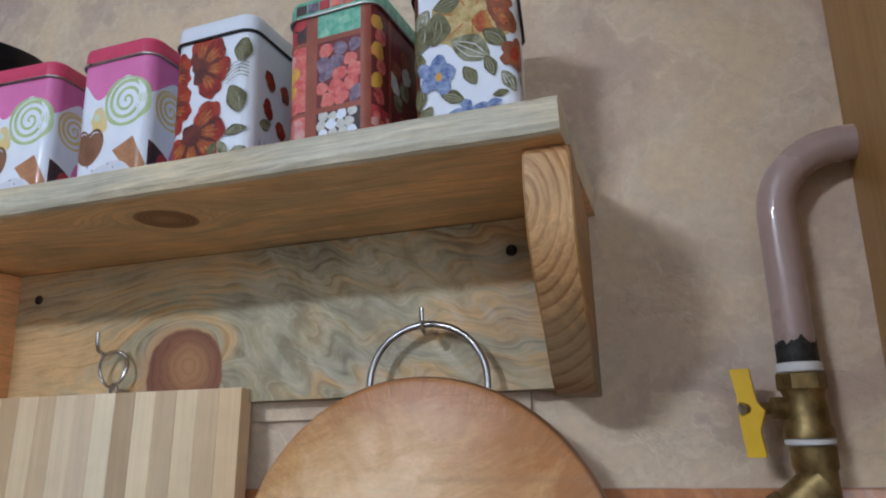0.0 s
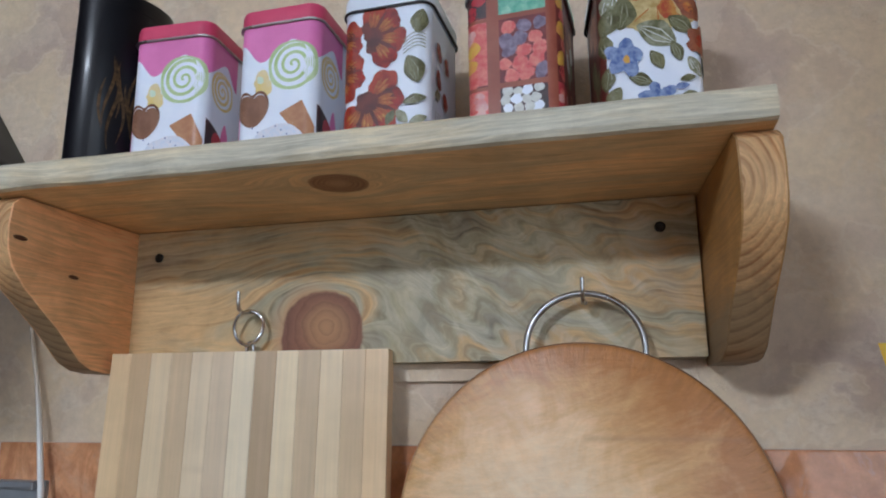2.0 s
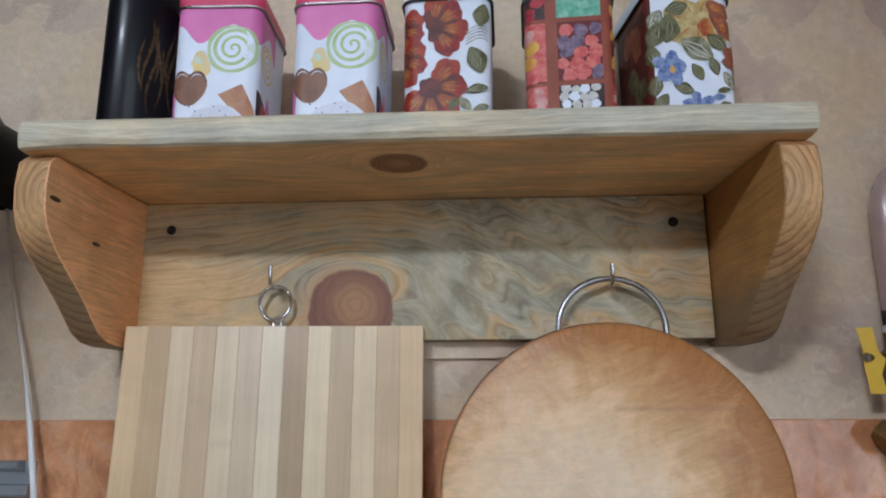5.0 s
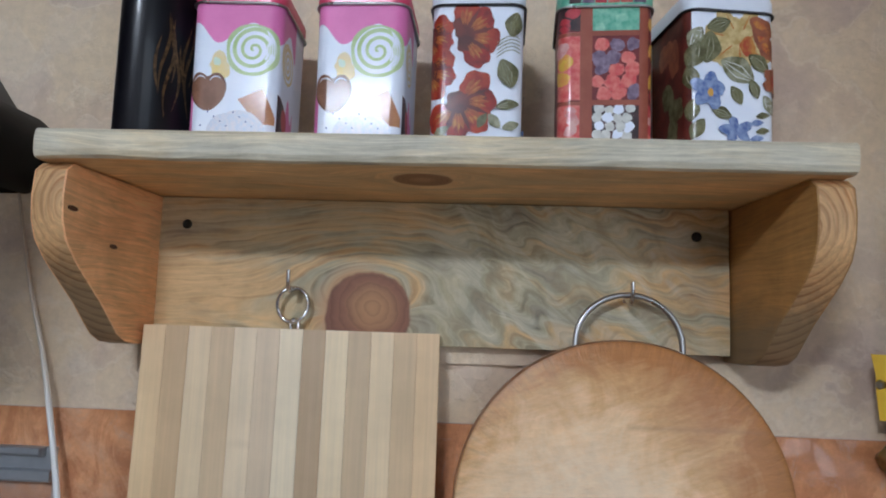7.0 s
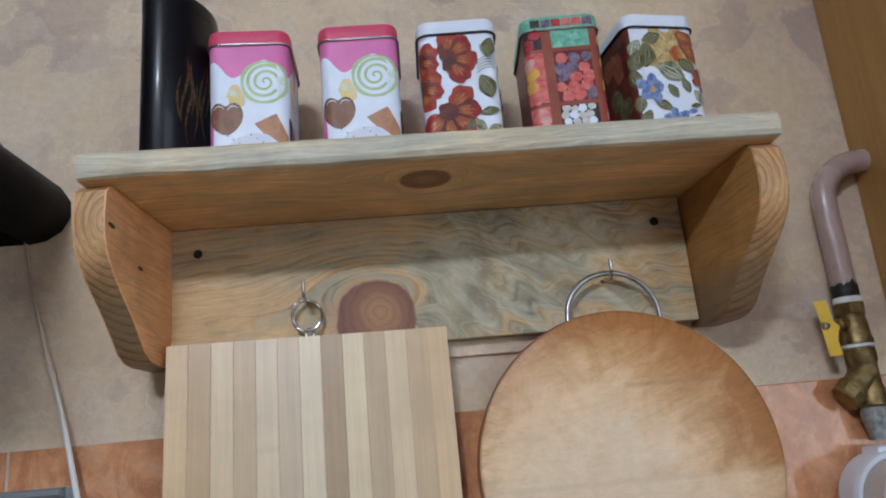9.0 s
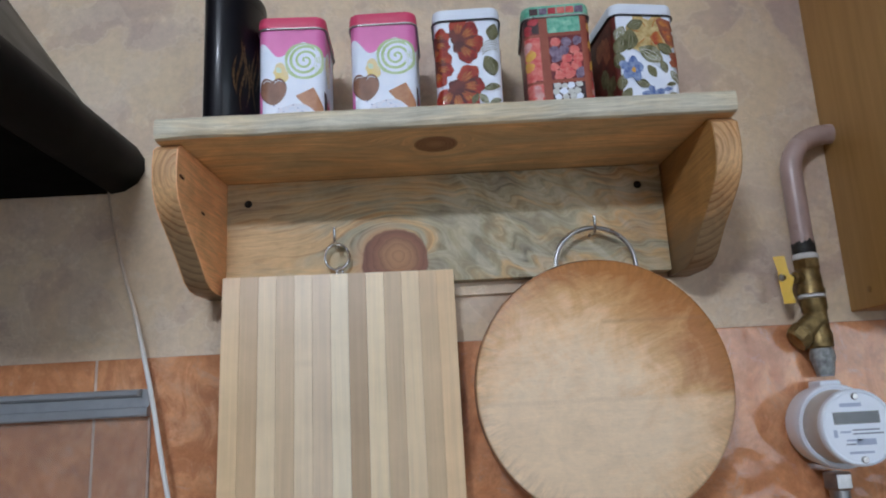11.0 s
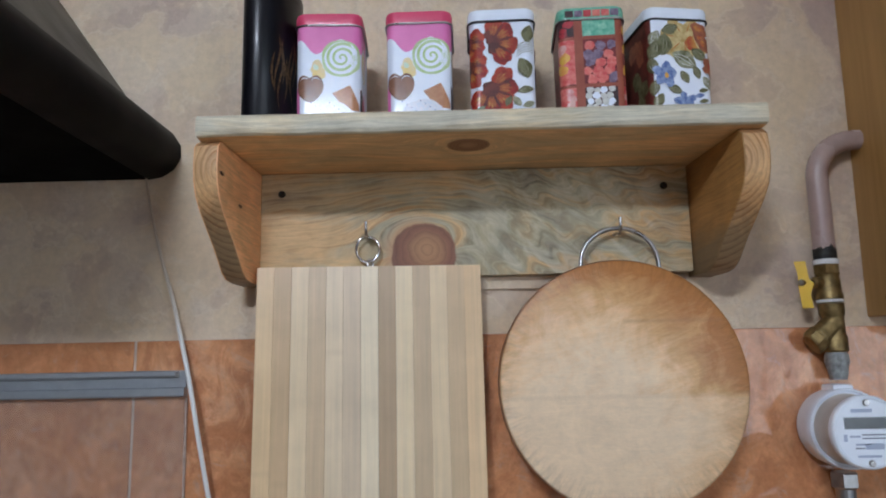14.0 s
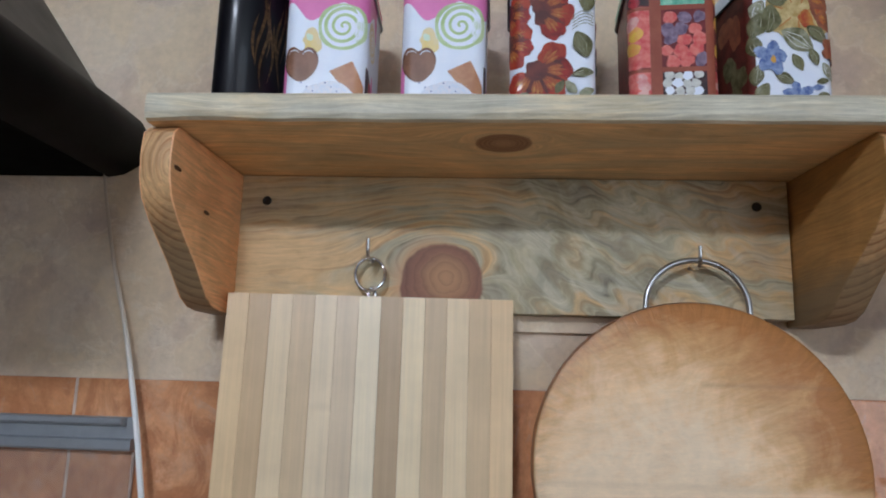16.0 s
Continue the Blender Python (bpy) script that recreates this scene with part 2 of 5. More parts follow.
    n.bump(n.m("ADD", n.m("MULTIPLY", late, 0.5), n.m("MULTIPLY", fibre, 0.5)), 0.25, 0.0008)
    return n.set(color=col, rough=n.ramp(fibre, (0.2, 0.42), (0.8, 0.6)), spec=0.4)


# tones: linear colours
PALE = ((0.80, 0.66, 0.42), (0.56, 0.43, 0.245), (0.68, 0.63, 0.49), (0.41, 0.375, 0.275))
# left bracket's orange pine, brightened so the tones carry window light
ORANGE_LIT = ((1.0, 0.57, 0.27), (0.88, 0.43, 0.18), (0.97, 0.50, 0.23), (0.80, 0.35, 0.14))
# right bracket's honey pine, darkened so the tones carry its shade
HONEY_SHADED = ((0.48, 0.255, 0.075), (0.34, 0.155, 0.04), (0.36, 0.195, 0.062), (0.24, 0.12, 0.038))
ENDS = ((0.84, 0.53, 0.25), (0.45, 0.20, 0.065), (0.66, 0.40, 0.18), (0.32, 0.155, 0.06))

panel_wood = back_pine()
top_wood = pine("shelf_top_pine", 0, 1, ((0.96, 0.64, 0.31), (0.70, 0.40, 0.16), (0.70, 0.53, 0.30), (0.48, 0.32, 0.16)), 0.017, [(-0.023, -0.129, 0.026)], 0.5, bold=0.9)
edge_wood = pine("shelf_edge_pine", 0, 2, PALE, 0.011, (), 0.75)
left_wood = pine("left_bracket_pine", 1, 2, ORANGE_LIT, 0.013, (), 0.4, bold=0.8)
right_wood = pine("right_bracket_pine", 1, 2, HONEY_SHADED, 0.012, (), 0.5, bold=0.8, foot=-0.095)
left_end = pine("left_end_grain", 0, 2, ENDS, 0.0058, (), 0.5, arch=(0.027, -0.036), bold=1.9, foot=-0.068)
right_end = pine("right_end_grain", 0, 2, ENDS, 0.0062, (), 0.45, arch=(-0.001, -0.040), bold=1.9, foot=-0.078)


def plaster():
    """Trowelled decorative plaster: sand-yellow skims with crisp torn edges over mauve and grey ground."""
    n = Nodes("mottled_plaster")
    p = n.coord()
    big = n.noise(p, 4.2, 5, 0.62, 0.6)
    mid = n.noise(n.scaled(p, (1.0, 1.0, 1.3)), 15, 7, 0.62, 0.3)
    fine = n.noise(p, 95, 5, 0.7)
    skim = n.noise(n.scaled(p, (1.0, 1.0, 1.15)), 8.5, 6, 0.52, 0.2)
    skim2 = n.noise(n.scaled(p, (1.2, 1.0, 0.9)), 13.0, 6, 0.54, 0.25)
    mauve = n.noise(n.scaled(p, (1.0, 1.0, 0.85)), 5.6, 4, 0.5, 0.4)
    crust = n.ramp(n.noise(n.scaled(p, (1.0, 1.0, 1.3)), 22, 8, 0.68, 0.25), (0.52, 0.0), (0.60, 1.0))
    col = n.ramp(big, (0.34, (0.56, 0.42, 0.305)), (0.48, (0.67, 0.515, 0.355)), (0.64, (0.73, 0.575, 0.39)))
    col = n.mix(n.ramp(mauve, (0.47, 0.0), (0.66, 0.9)), col, (0.49, 0.37, 0.31))
    col = n.mix(n.ramp(skim, (0.46, 0.0), (0.545, 0.68)), col, (0.77, 0.61, 0.40))
    col = n.mix(n.ramp(skim2, (0.51, 0.0), (0.58, 0.5)), col, (0.70, 0.57, 0.43))
    col = n.mix(n.ramp(mid, (0.54, 0.0), (0.70, 0.3)), col, (0.47, 0.37, 0.30))
    edge = n.ramp(n.m("ABSOLUTE", n.m("SUBTRACT", skim, 0.508)), (0.002, 0.34), (0.012, 0.0))
    edge2 = n.ramp(n.m("ABSOLUTE", n.m("SUBTRACT", skim2, 0.542)), (0.002, 0.2), (0.010, 0.0))
    col = n.mix(n.m("MAXIMUM", edge, edge2), col, (0.80, 0.69, 0.53))
    col = n.mix(n.m("MULTIPLY", crust, n.ramp(big, (0.42, 0.0), (0.6, 0.5))), col, (0.79, 0.68, 0.54))
    col = n.mix(0.35, col, n.ramp(fine, (0.3, 0.72), (0.7, 1.2)), "MULTIPLY")
    steps = n.m("ADD", n.ramp(skim, (0.495, 0.0), (0.515, 1.0)), n.ramp(skim2, (0.53, 0.0), (0.55, 0.8)))
    relief = n.m("ADD", n.m("MULTIPLY", mid, 0.8), n.m("ADD", n.m("MULTIPLY", crust, 0.6), n.m("MULTIPLY", fine, 0.18)))
    n.bump(n.m("ADD", relief, n.m("MULTIPLY", steps, 0.4)), 0.55, 0.0019)
    return n.set(color=col, rough=n.ramp(mid, (0.3, 0.40), (0.7, 0.62)), spec=0.4)


def terracotta():
    """Glazed tile: cloudy orange and red-brown under an uneven gloss, with pale scuffs."""
    n = Nodes("glazed_terracotta")
    w = n.t.nodes.new("ShaderNodeNewGeometry").outputs["Position"]
    big = n.noise(w, 7, 6, 0.65, 0.9)
    fine = n.noise(w, 75, 5, 0.7)
    cloud = n.noise(n.scaled(w, (1.4, 1.0, 0.8)), 19, 6, 0.68, 1.1)
    col = n.ramp(big, (0.30, (0.40, 0.145, 0.052)), (0.48, (0.66, 0.285, 0.115)), (0.62, (0.74, 0.36, 0.17)), (0.75, (0.74, 0.43, 0.26)))
    col = n.mix(n.ramp(cloud, (0.42, 0.75), (0.54, 0.0)), col, (0.50, 0.19, 0.072))
    col = n.mix(n.ramp(cloud, (0.58, 0.0), (0.68, 0.5)), col, (0.58, 0.40, 0.29))
    scuff = n.ramp(n.noise(n.comb(n.m("ADD", n.m("MULTIPLY", n.sep(w)[0], 30.0), n.m("MULTIPLY", n.sep(w)[2], 22.0)), n.m("MULTIPLY", n.sep(w)[2], 42.0), 0.0), 1.0, 6, 0.7, 0.7), (0.60, 0.0), (0.70, 0.38))
    col = n.mix(scuff, col, (0.58, 0.47, 0.40))
    col = n.mix(0.10, col, (0.46, 0.33, 0.25))
    col = n.mix(0.5, col, n.ramp(fine, (0.3, 0.65), (0.7, 1.25)), "MULTIPLY")
    col = n.mix(0.5, col, n.ramp(n.rand(), (0.0, 0.85), (1.0, 1.12)), "MULTIPLY")
    n.bump(n.m("ADD", n.noise(w, 15, 2, 0.45, 0.4), n.m("MULTIPLY", n.noise(w, 48, 2, 0.5, 0.3), 0.10)), 0.5, 0.0045)
    return n.set(color=col, rough=n.ramp(n.noise(w, 25, 4), (0.38, 0.03), (0.7, 0.13)), spec=0.42)


def bamboo():
    n = Nodes("bamboo_strip")
    xyz = n.sep(n.coord())
    r = n.rand()
    g = n.noise(n.comb(n.m("ADD", n.m("MULTIPLY", xyz[0], 260.0), n.m("MULTIPLY", r, 50.0)), n.m("MULTIPLY", xyz[1], 200.0), n.m("MULTIPLY", xyz[2], 7.0)), 1.0, 4, 0.6)
    blot = n.noise(n.coord(), 14, 4, 0.6)
    return n, g, blot, xyz, r


def bamboo_tone(name, c):
    n, g, blot, xyz, r = bamboo()
    col = n.mix(0.5, (c[0], c[1] * 0.985, c[2] * 0.92), n.ramp(g, (0.25, 0.80), (0.75, 1.14)), "MULTIPLY")
    col = n.mix(0.6, col, n.ramp(blot, (0.3, 0.84), (0.7, 1.12)), "MULTIPLY")
    node = n.ramp(n.m("ABSOLUTE", n.m("SUBTRACT", n.m("FRACT", n.m("ADD", n.m("MULTIPLY", xyz[2], 5.3), n.m("MULTIPLY", r, 7.0))), 0.5)), (0.006, 0.16), (0.03, 0.0))
    col = n.mix(n.m("MULTIPLY", node, n.ramp(blot, (0.45, 0.0), (0.65, 1.0))), col, (0.42, 0.29, 0.17))
    n.bump(g, 0.12, 0.0006)
    n.mat.name = name
    return n.set(color=col, rough=0.36, spec=0.5)


def maple_round():
    """A worn round board: three planks side by side, oiled rim and scrubbed middle, darker towards the upper right."""
    n = Nodes("worn_round_board")
    p = n.coord()
    x, y, z = n.sep(p)
    low = n.ramp(n.m("ADD", z, 0.516), (0.4995, 1.0), (0.5005, 0.0))
    shift = n.m("MULTIPLY", low, 0.37)
    grain = n.noise(n.comb(n.m("ADD", n.m("MULTIPLY", x, 26.0), n.m("MULTIPLY", shift, 90.0)), n.m("MULTIPLY", z, 190.0), n.m("MULTIPLY", y, 130.0)), 1.0, 5, 0.65, 0.6)
    pores = n.noise(n.comb(n.m("MULTIPLY", x, 180.0), n.m("MULTIPLY", z, 700.0), n.m("MULTIPLY", y, 300.0)), 1.0, 3, 0.6)
    blot = n.noise(p, 15, 6, 0.65, 1.0)
    slant = n.m("SUBTRACT", z, n.m("MULTIPLY", x, 0.38))
    scrub = n.noise(n.comb(n.m("MULTIPLY", n.m("ADD", x, n.m("MULTIPLY", z, 0.38)), 16.0), n.m("MULTIPLY", slant, 150.0), 3.0), 1.0, 4, 0.6, 0.8)
    rad = n.m("SQRT", n.m("ADD", n.m("MULTIPLY", x, x), n.m("MULTIPLY", z, z)))
    ang = n.m("ARCTAN2", z, x)
    nick = n.noise(n.comb(n.m("MULTIPLY", ang, 26.0), n.m("MULTIPLY", rad, 30.0), 1.0), 1.0, 4, 0.65, 0.5)
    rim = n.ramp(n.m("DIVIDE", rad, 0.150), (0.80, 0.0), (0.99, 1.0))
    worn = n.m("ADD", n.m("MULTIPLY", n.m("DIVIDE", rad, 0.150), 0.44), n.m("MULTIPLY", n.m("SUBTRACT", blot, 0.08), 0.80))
    # darker towards the upper right, paler towards the lower left
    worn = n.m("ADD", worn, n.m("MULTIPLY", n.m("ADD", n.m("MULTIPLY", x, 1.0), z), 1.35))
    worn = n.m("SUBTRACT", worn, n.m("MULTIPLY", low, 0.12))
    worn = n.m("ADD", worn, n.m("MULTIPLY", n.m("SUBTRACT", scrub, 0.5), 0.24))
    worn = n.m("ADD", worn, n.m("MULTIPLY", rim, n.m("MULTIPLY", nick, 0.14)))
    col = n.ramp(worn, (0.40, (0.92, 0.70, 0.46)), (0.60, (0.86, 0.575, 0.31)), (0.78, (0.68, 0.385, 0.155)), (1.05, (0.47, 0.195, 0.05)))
    col = n.mix(n.m("MULTIPLY", low, 0.35), col, (0.88, 0.655, 0.42))
    col = n.mix(0.26, col, n.ramp(grain, (0.25, 0.76), (0.75, 1.18)), "MULTIPLY")
    col = n.mix(0.5, col, n.ramp(n.noise(p, 40, 5, 0.68, 0.6), (0.3, 0.84), (0.7, 1.13)), "MULTIPLY")
    col = n.mix(0.2, col, n.ramp(pores, (0.3, 0.78), (0.7, 1.15)), "MULTIPLY")
    col = n.mix(n.m("MULTIPLY", rim, 0.42), col, n.ramp(nick, (0.35, 0.5), (0.6, 1.12)), "MULTIPLY")
    seam = n.ramp(n.m("ABSOLUTE", n.m("ADD", z, 0.016)), (0.0004, 1.0), (0.0012, 0.0))
    col = n.mix(n.m("MULTIPLY", seam, 0.12), col, (0.40, 0.22, 0.10))
    seam2 = n.m("MULTIPLY", n.ramp(n.m("ABSOLUTE", n.m("SUBTRACT", z, 0.074)), (0.0003, 1.0), (0.0009, 0.0)), n.ramp(n.m("ADD", x, 0.5), (0.50, 0.0), (0.505, 1.0)))
    col = n.mix(n.m("MULTIPLY", seam2, 0.35), col, (0.36, 0.18, 0.08))
    side = n.ramp(n.m("ABSOLUTE", n.m("ADD", y, 0.011)), (0.0075, 1.0), (0.0105, 0.0))
    col = n.mix(n.m("MULTIPLY", side, n.ramp(n.m("DIVIDE", rad, 0.150), (0.985, 0.0), (0.995, 0.9))), col, (0.26, 0.11, 0.04))
    relief = n.m("ADD", n.m("MULTIPLY", n.noise(p, 34, 4, 0.6, 0.6), 1.0), n.m("ADD", n.m("MULTIPLY", grain, 0.3), n.m("MULTIPLY", n.m("MULTIPLY", rim, nick), 1.0)))
    n.bump(relief, 0.45, 0.0018)
    return n.set(color=col, rough=n.ramp(worn, (0.4, 0.48), (1.1, 0.34)), spec=0.45)


wall_mat = plaster()
tile_mat = terracotta()
round_mat = maple_round()
grout_mat = plain("grout", (0.55, 0.43, 0.34), 0.85, vary=0.2)
white_paint = plain("white_wall_paint", (0.33, 0.325, 0.32), 0.7, vary=0.05, scale=8)
floor_mat = plain("floor_laminate", (0.30, 0.20, 0.12), 0.4, vary=0.25, scale=6)
steel = plain("bright_steel", (0.62, 0.61, 0.60), 0.2, 1.0)
dull_steel = plain("dull_steel", (0.42, 0.41, 0.40), 0.32, 1.0, 0.25)
brass = plain("brass", (0.26, 0.185, 0.075), 0.46, 0.85, 0.4, 90, bump=0.2)
aluminium = plain("grey_aluminium", (0.36, 0.38, 0.40), 0.42, 0.55, 0.08)
pipe_paint = plain("mauve_grey_pipe_paint", (0.43, 0.315, 0.28), 0.28, 0.0, 0.08, 40, coat=0.3)
black_chip = plain("bare_dark_thread", (0.025, 0.024, 0.022), 0.6, 0.3, 0.6, 200)
tape_white = plain("white_thread_tape", (0.75, 0.75, 0.74), 0.6, 0.0, 0.06)
yellow_paint = plain("yellow_enamel", (0.80, 0.50, 0.01), 0.35, 0.0, 0.06)
grey_seal = plain("grey_sealant", (0.30, 0.31, 0.30), 0.55, 0.2, 0.4, 150, bump=0.4)
meter_white = plain("white_meter_plastic", (0.84, 0.88, 0.95), 0.35, 0.0, 0.02)
meter_beige = plain("shell_grey_plastic", (0.62, 0.56, 0.50), 0.45, 0.0, 0.05)
lcd_grey = plain("display_grey", (0.085, 0.095, 0.10), 0.2, 0.0, 0.1)
ink_blue = plain("printed_blue_grey", (0.42, 0.47, 0.60), 0.5, 0.0, 0.05)
ink_dark = plain("printed_dark", (0.22, 0.24, 0.30), 0.5, 0.0, 0.05)
hood_black = plain("black_hood_enamel", (0.021, 0.0205, 0.018), 0.42, 0.0, 0.15, 30)
hood_dark = plain("hood_filter_black", (0.004, 0.004, 0.004), 0.9, 0.0, 0.1)
hood_dark.node_tree.nodes["Principled BSDF"].inputs["Specular IOR Level"].default_value = 0.05
hood_rim = plain("black_hood_rim", (0.005, 0.0046, 0.0042), 0.5, 0.0, 0.15, 30)
hood_rim.node_tree.nodes["Principled BSDF"].inputs["Specular IOR Level"].default_value = 0.1

black_hole = plain("screw_dark", (0.02, 0.017, 0.014), 0.45, 0.5, 0.2)
can_black = plain("black_lacquered_tin", (0.004, 0.0035, 0.006), 0.36, 0.0, 0.25, 25, coat=0.1)
can_black.node_tree.nodes["Principled BSDF"].inputs["Specular IOR Level"].default_value = 0.3
gold_faint = plain("faded_gold_print", (0.10, 0.055, 0.022), 0.35, 0.3, 0.8, 260)


def laminate():
    n = Nodes("brown_cabinet_laminate")
    x, y, z = n.sep(n.coord())
    g = n.noise(n.comb(n.m("MULTIPLY", x, 90.0), n.m("MULTIPLY", y, 90.0), n.m("MULTIPLY", z, 5.0)), 1.0, 4, 0.6)
    col = n.ramp(g, (0.3, (0.36, 0.195, 0.052)), (0.7, (0.44, 0.25, 0.075)))
    return n.set(color=col, rough=0.45)


cabinet_mat = laminate()


def cable_sheath():
    """White plastic, painted over with the wall's beige towards the hood."""
    n = Nodes("white_cable")
    z = n.m("ADD", n.sep(n.coord())[2], n.m("MULTIPLY", n.noise(n.coord(), 40, 3), 0.02))
    col = n.ramp(n.m("SUBTRACT", z, 1.0), (0.36, (0.80, 0.79, 0.77)), (0.46, (0.66, 0.58, 0.47)), (0.54, (0.50, 0.395, 0.29)))
    return n.set(color=col, rough=0.45)


cable_white = cable_sheath()


# ---- mesh helpers ----
def part(name, bm, material, parent=None, label="", smooth=False):
    """Links a bmesh as one mesh object, under a thing or part where one is given."""
    me = bpy.data.meshes.new(name)
    if bm.faces:
        bmesh.ops.recalc_face_normals(bm, faces=bm.faces[:])
    bm.to_mesh(me)
    bm.free()
    for mt in material if isinstance(material, (list, tuple)) else (material,):
        me.materials.append(mt)
    if smooth:
        for p in me.polygons:
            p.use_smooth = True
        me.set_sharp_from_angle(angle=radians(38))
    ob = new(name, me)
    if parent:
        ob.parent = parent
    if label:
        tagged(ob, label)
    return ob


def thing(name, m, label, category, group="", kind=""):
    ob = new(name)
    ob.matrix_world = m
    return tagged(ob, label, category, group, kind)


def box(bm, x0, x1, y0, y1, z0, z1, bevel=0.0, seg=2):
    r = bmesh.ops.create_cube(bm, size=1.0)
    vs = r["verts"]
    for v in vs:
        v.co = Vector(((x0 + x1) / 2 + v.co.x * (x1 - x0), (y0 + y1) / 2 + v.co.y * (y1 - y0), (z0 + z1) / 2 + v.co.z * (z1 - z0)))
    if bevel:
        es = list({e for v in vs for e in v.link_edges})
        bmesh.ops.bevel(bm, geom=es, offset=bevel, segments=seg, profile=0.6, affect="EDGES")
    return bm


def boxed(*a, **k):
    return box(bmesh.new(), *a, **k)


def lathe(bm, profile, m=Matrix(), seg=32):
    """Turns (radius, height) pairs about z, closed at both ends, and sets the piece at m."""
    rings = []
    for r, h in profile:
        rings.append([bm.verts.new(m @ Vector((r * math.cos(2 * math.pi * i / seg), r * math.sin(2 * math.pi * i / seg), h))) for i in range(seg)])
    for a, b in zip(rings, rings[1:]):
        for i in range(seg):
            bm.faces.new((a[i], a[(i + 1) % seg], b[(i + 1) % seg], b[i]))
    bm.faces.new(rings[0][::-1])
    bm.faces.new(rings[-1])
    return bm


def tube(bm, pts, r, seg=12, closed=False):
    """A round bar along points."""
    pts = [Vector(p) for p in pts]
    n = len(pts)
    rings, ref = [], None
    for i, p in enumerate(pts):
        a = pts[(i - 1) % n] if closed or i else p
        b = pts[(i + 1) % n] if closed or i < n - 1 else p
        d = (b - a).normalized()
        if ref is None:
            ref = d.orthogonal().normalized()
        ref = (ref - d * ref.dot(d)).normalized()
        side = d.cross(ref)
        rings.append([bm.verts.new(p + (ref * math.cos(2 * math.pi * k / seg) + side * math.sin(2 * math.pi * k / seg)) * r) for k in range(seg)])
    for i in range(n if closed else n - 1):
        a, b = rings[i], rings[(i + 1) % n]
        for k in range(seg):
            bm.faces.new((a[k], a[(k + 1) % seg], b[(k + 1) % seg], b[k]))
    if not closed:
        bm.faces.new(rings[0][::-1])
        bm.faces.new(rings[-1])
    return bm


def prism(bm, outline, axis, a, b):
    """Extrudes a closed outline of pairs along an axis (0 x, 1 y, 2 z) from a to b."""
    def at(p, h):
        c = [p[0], p[1]]
        c.insert(axis, h)
        return Vector(c)
    lo = [bm.verts.new(at(p, a)) for p in outline]
    hi = [bm.verts.new(at(p, b)) for p in outline]
    n = len(outline)
    bm.faces.new(lo[::-1])
    bm.faces.new(hi)
    for i in range(n):
        bm.faces.new((lo[i], lo[(i + 1) % n], hi[(i + 1) % n], hi[i]))
    return bm


def bevel_sharp(bm, offset, seg=2, angle=0.6):
    es = [e for e in bm.edges if len(e.link_faces) == 2 and e.calc_face_angle() > angle]
    bmesh.ops.bevel(bm, geom=es, offset=offset, segments=seg, profile=0.6, affect="EDGES")
    return bm


# ---- the room ----
def wall_piece(name, x0, x1, y0, y1, z0, z1, mat, label):
    return tagged(part(name, boxed(x0, x1, y0, y1, z0, z1), mat), label, "wall", kind="structure")


TILE_TOP = 1.387
wall_piece("wall_north", ROOM_X0, ROOM_X1, 0.0, 0.15, 0.0, ROOM_Z, wall_mat, "beige wall of mottled decorative plaster")
wall_piece("wall_west", ROOM_X0 - 0.15, ROOM_X0, ROOM_Y, 0.15, 0.0, ROOM_Z, white_paint, "plain light painted kitchen wall")
wall_piece("wall_east", ROOM_X1, ROOM_X1 + 0.15, ROOM_Y, 0.15, 0.0, ROOM_Z, white_paint, "plain light painted kitchen wall")


def south_wall():
    bm = bmesh.new()
    y0, y1 = ROOM_Y - 0.15, ROOM_Y
    box(bm, ROOM_X0, WIN_X0, y0, y1, 0, ROOM_Z)
    box(bm, WIN_X1, ROOM_X1, y0, y1, 0, ROOM_Z)
    box(bm, WIN_X0, WIN_X1, y0, y1, 0, WIN_Z0)
    box(bm, WIN_X0, WIN_X1, y0, y1, WIN_Z1, ROOM_Z)
    return tagged(part("wall_south", bm, white_paint), "plain light wall with a window opening", "wall", kind="structure")


south_wall()
tagged(part("floor", boxed(ROOM_X0 - 0.15, ROOM_X1 + 0.15, ROOM_Y - 0.15, 0.15, -0.1, 0.0), floor_mat), "plain brown kitchen floor", "floor", kind="structure")
tagged(part("ceiling", boxed(ROOM_X0 - 0.15, ROOM_X1 + 0.15, ROOM_Y - 0.15, 0.15, ROOM_Z, ROOM_Z + 0.1), white_paint), "plain white ceiling", "ceiling", kind="structure")


def window():
    w = thing("window_1", pose(0, ROOM_Y - 0.08, 0), "white framed kitchen window", "window", kind="structure")
    bm = bmesh.new()
    f = 0.06
    box(bm, WIN_X0, WIN_X0 + f, -0.03, 0.03, WIN_Z0, WIN_Z1)
    box(bm, WIN_X1 - f, WIN_X1, -0.03, 0.03, WIN_Z0, WIN_Z1)
    box(bm, WIN_X0 + f, WIN_X1 - f, -0.03, 0.03, WIN_Z0, WIN_Z0 + f)
    box(bm, WIN_X0 + f, WIN_X1 - f, -0.03, 0.03, WIN_Z1 - f, WIN_Z1)
    mid = (WIN_X0 + WIN_X1) / 2
    box(bm, mid - 0.04, mid + 0.04, -0.03, 0.03, WIN_Z0 + f, WIN_Z1 - f)
    part("window_frame", bm, white_paint, w)


window()


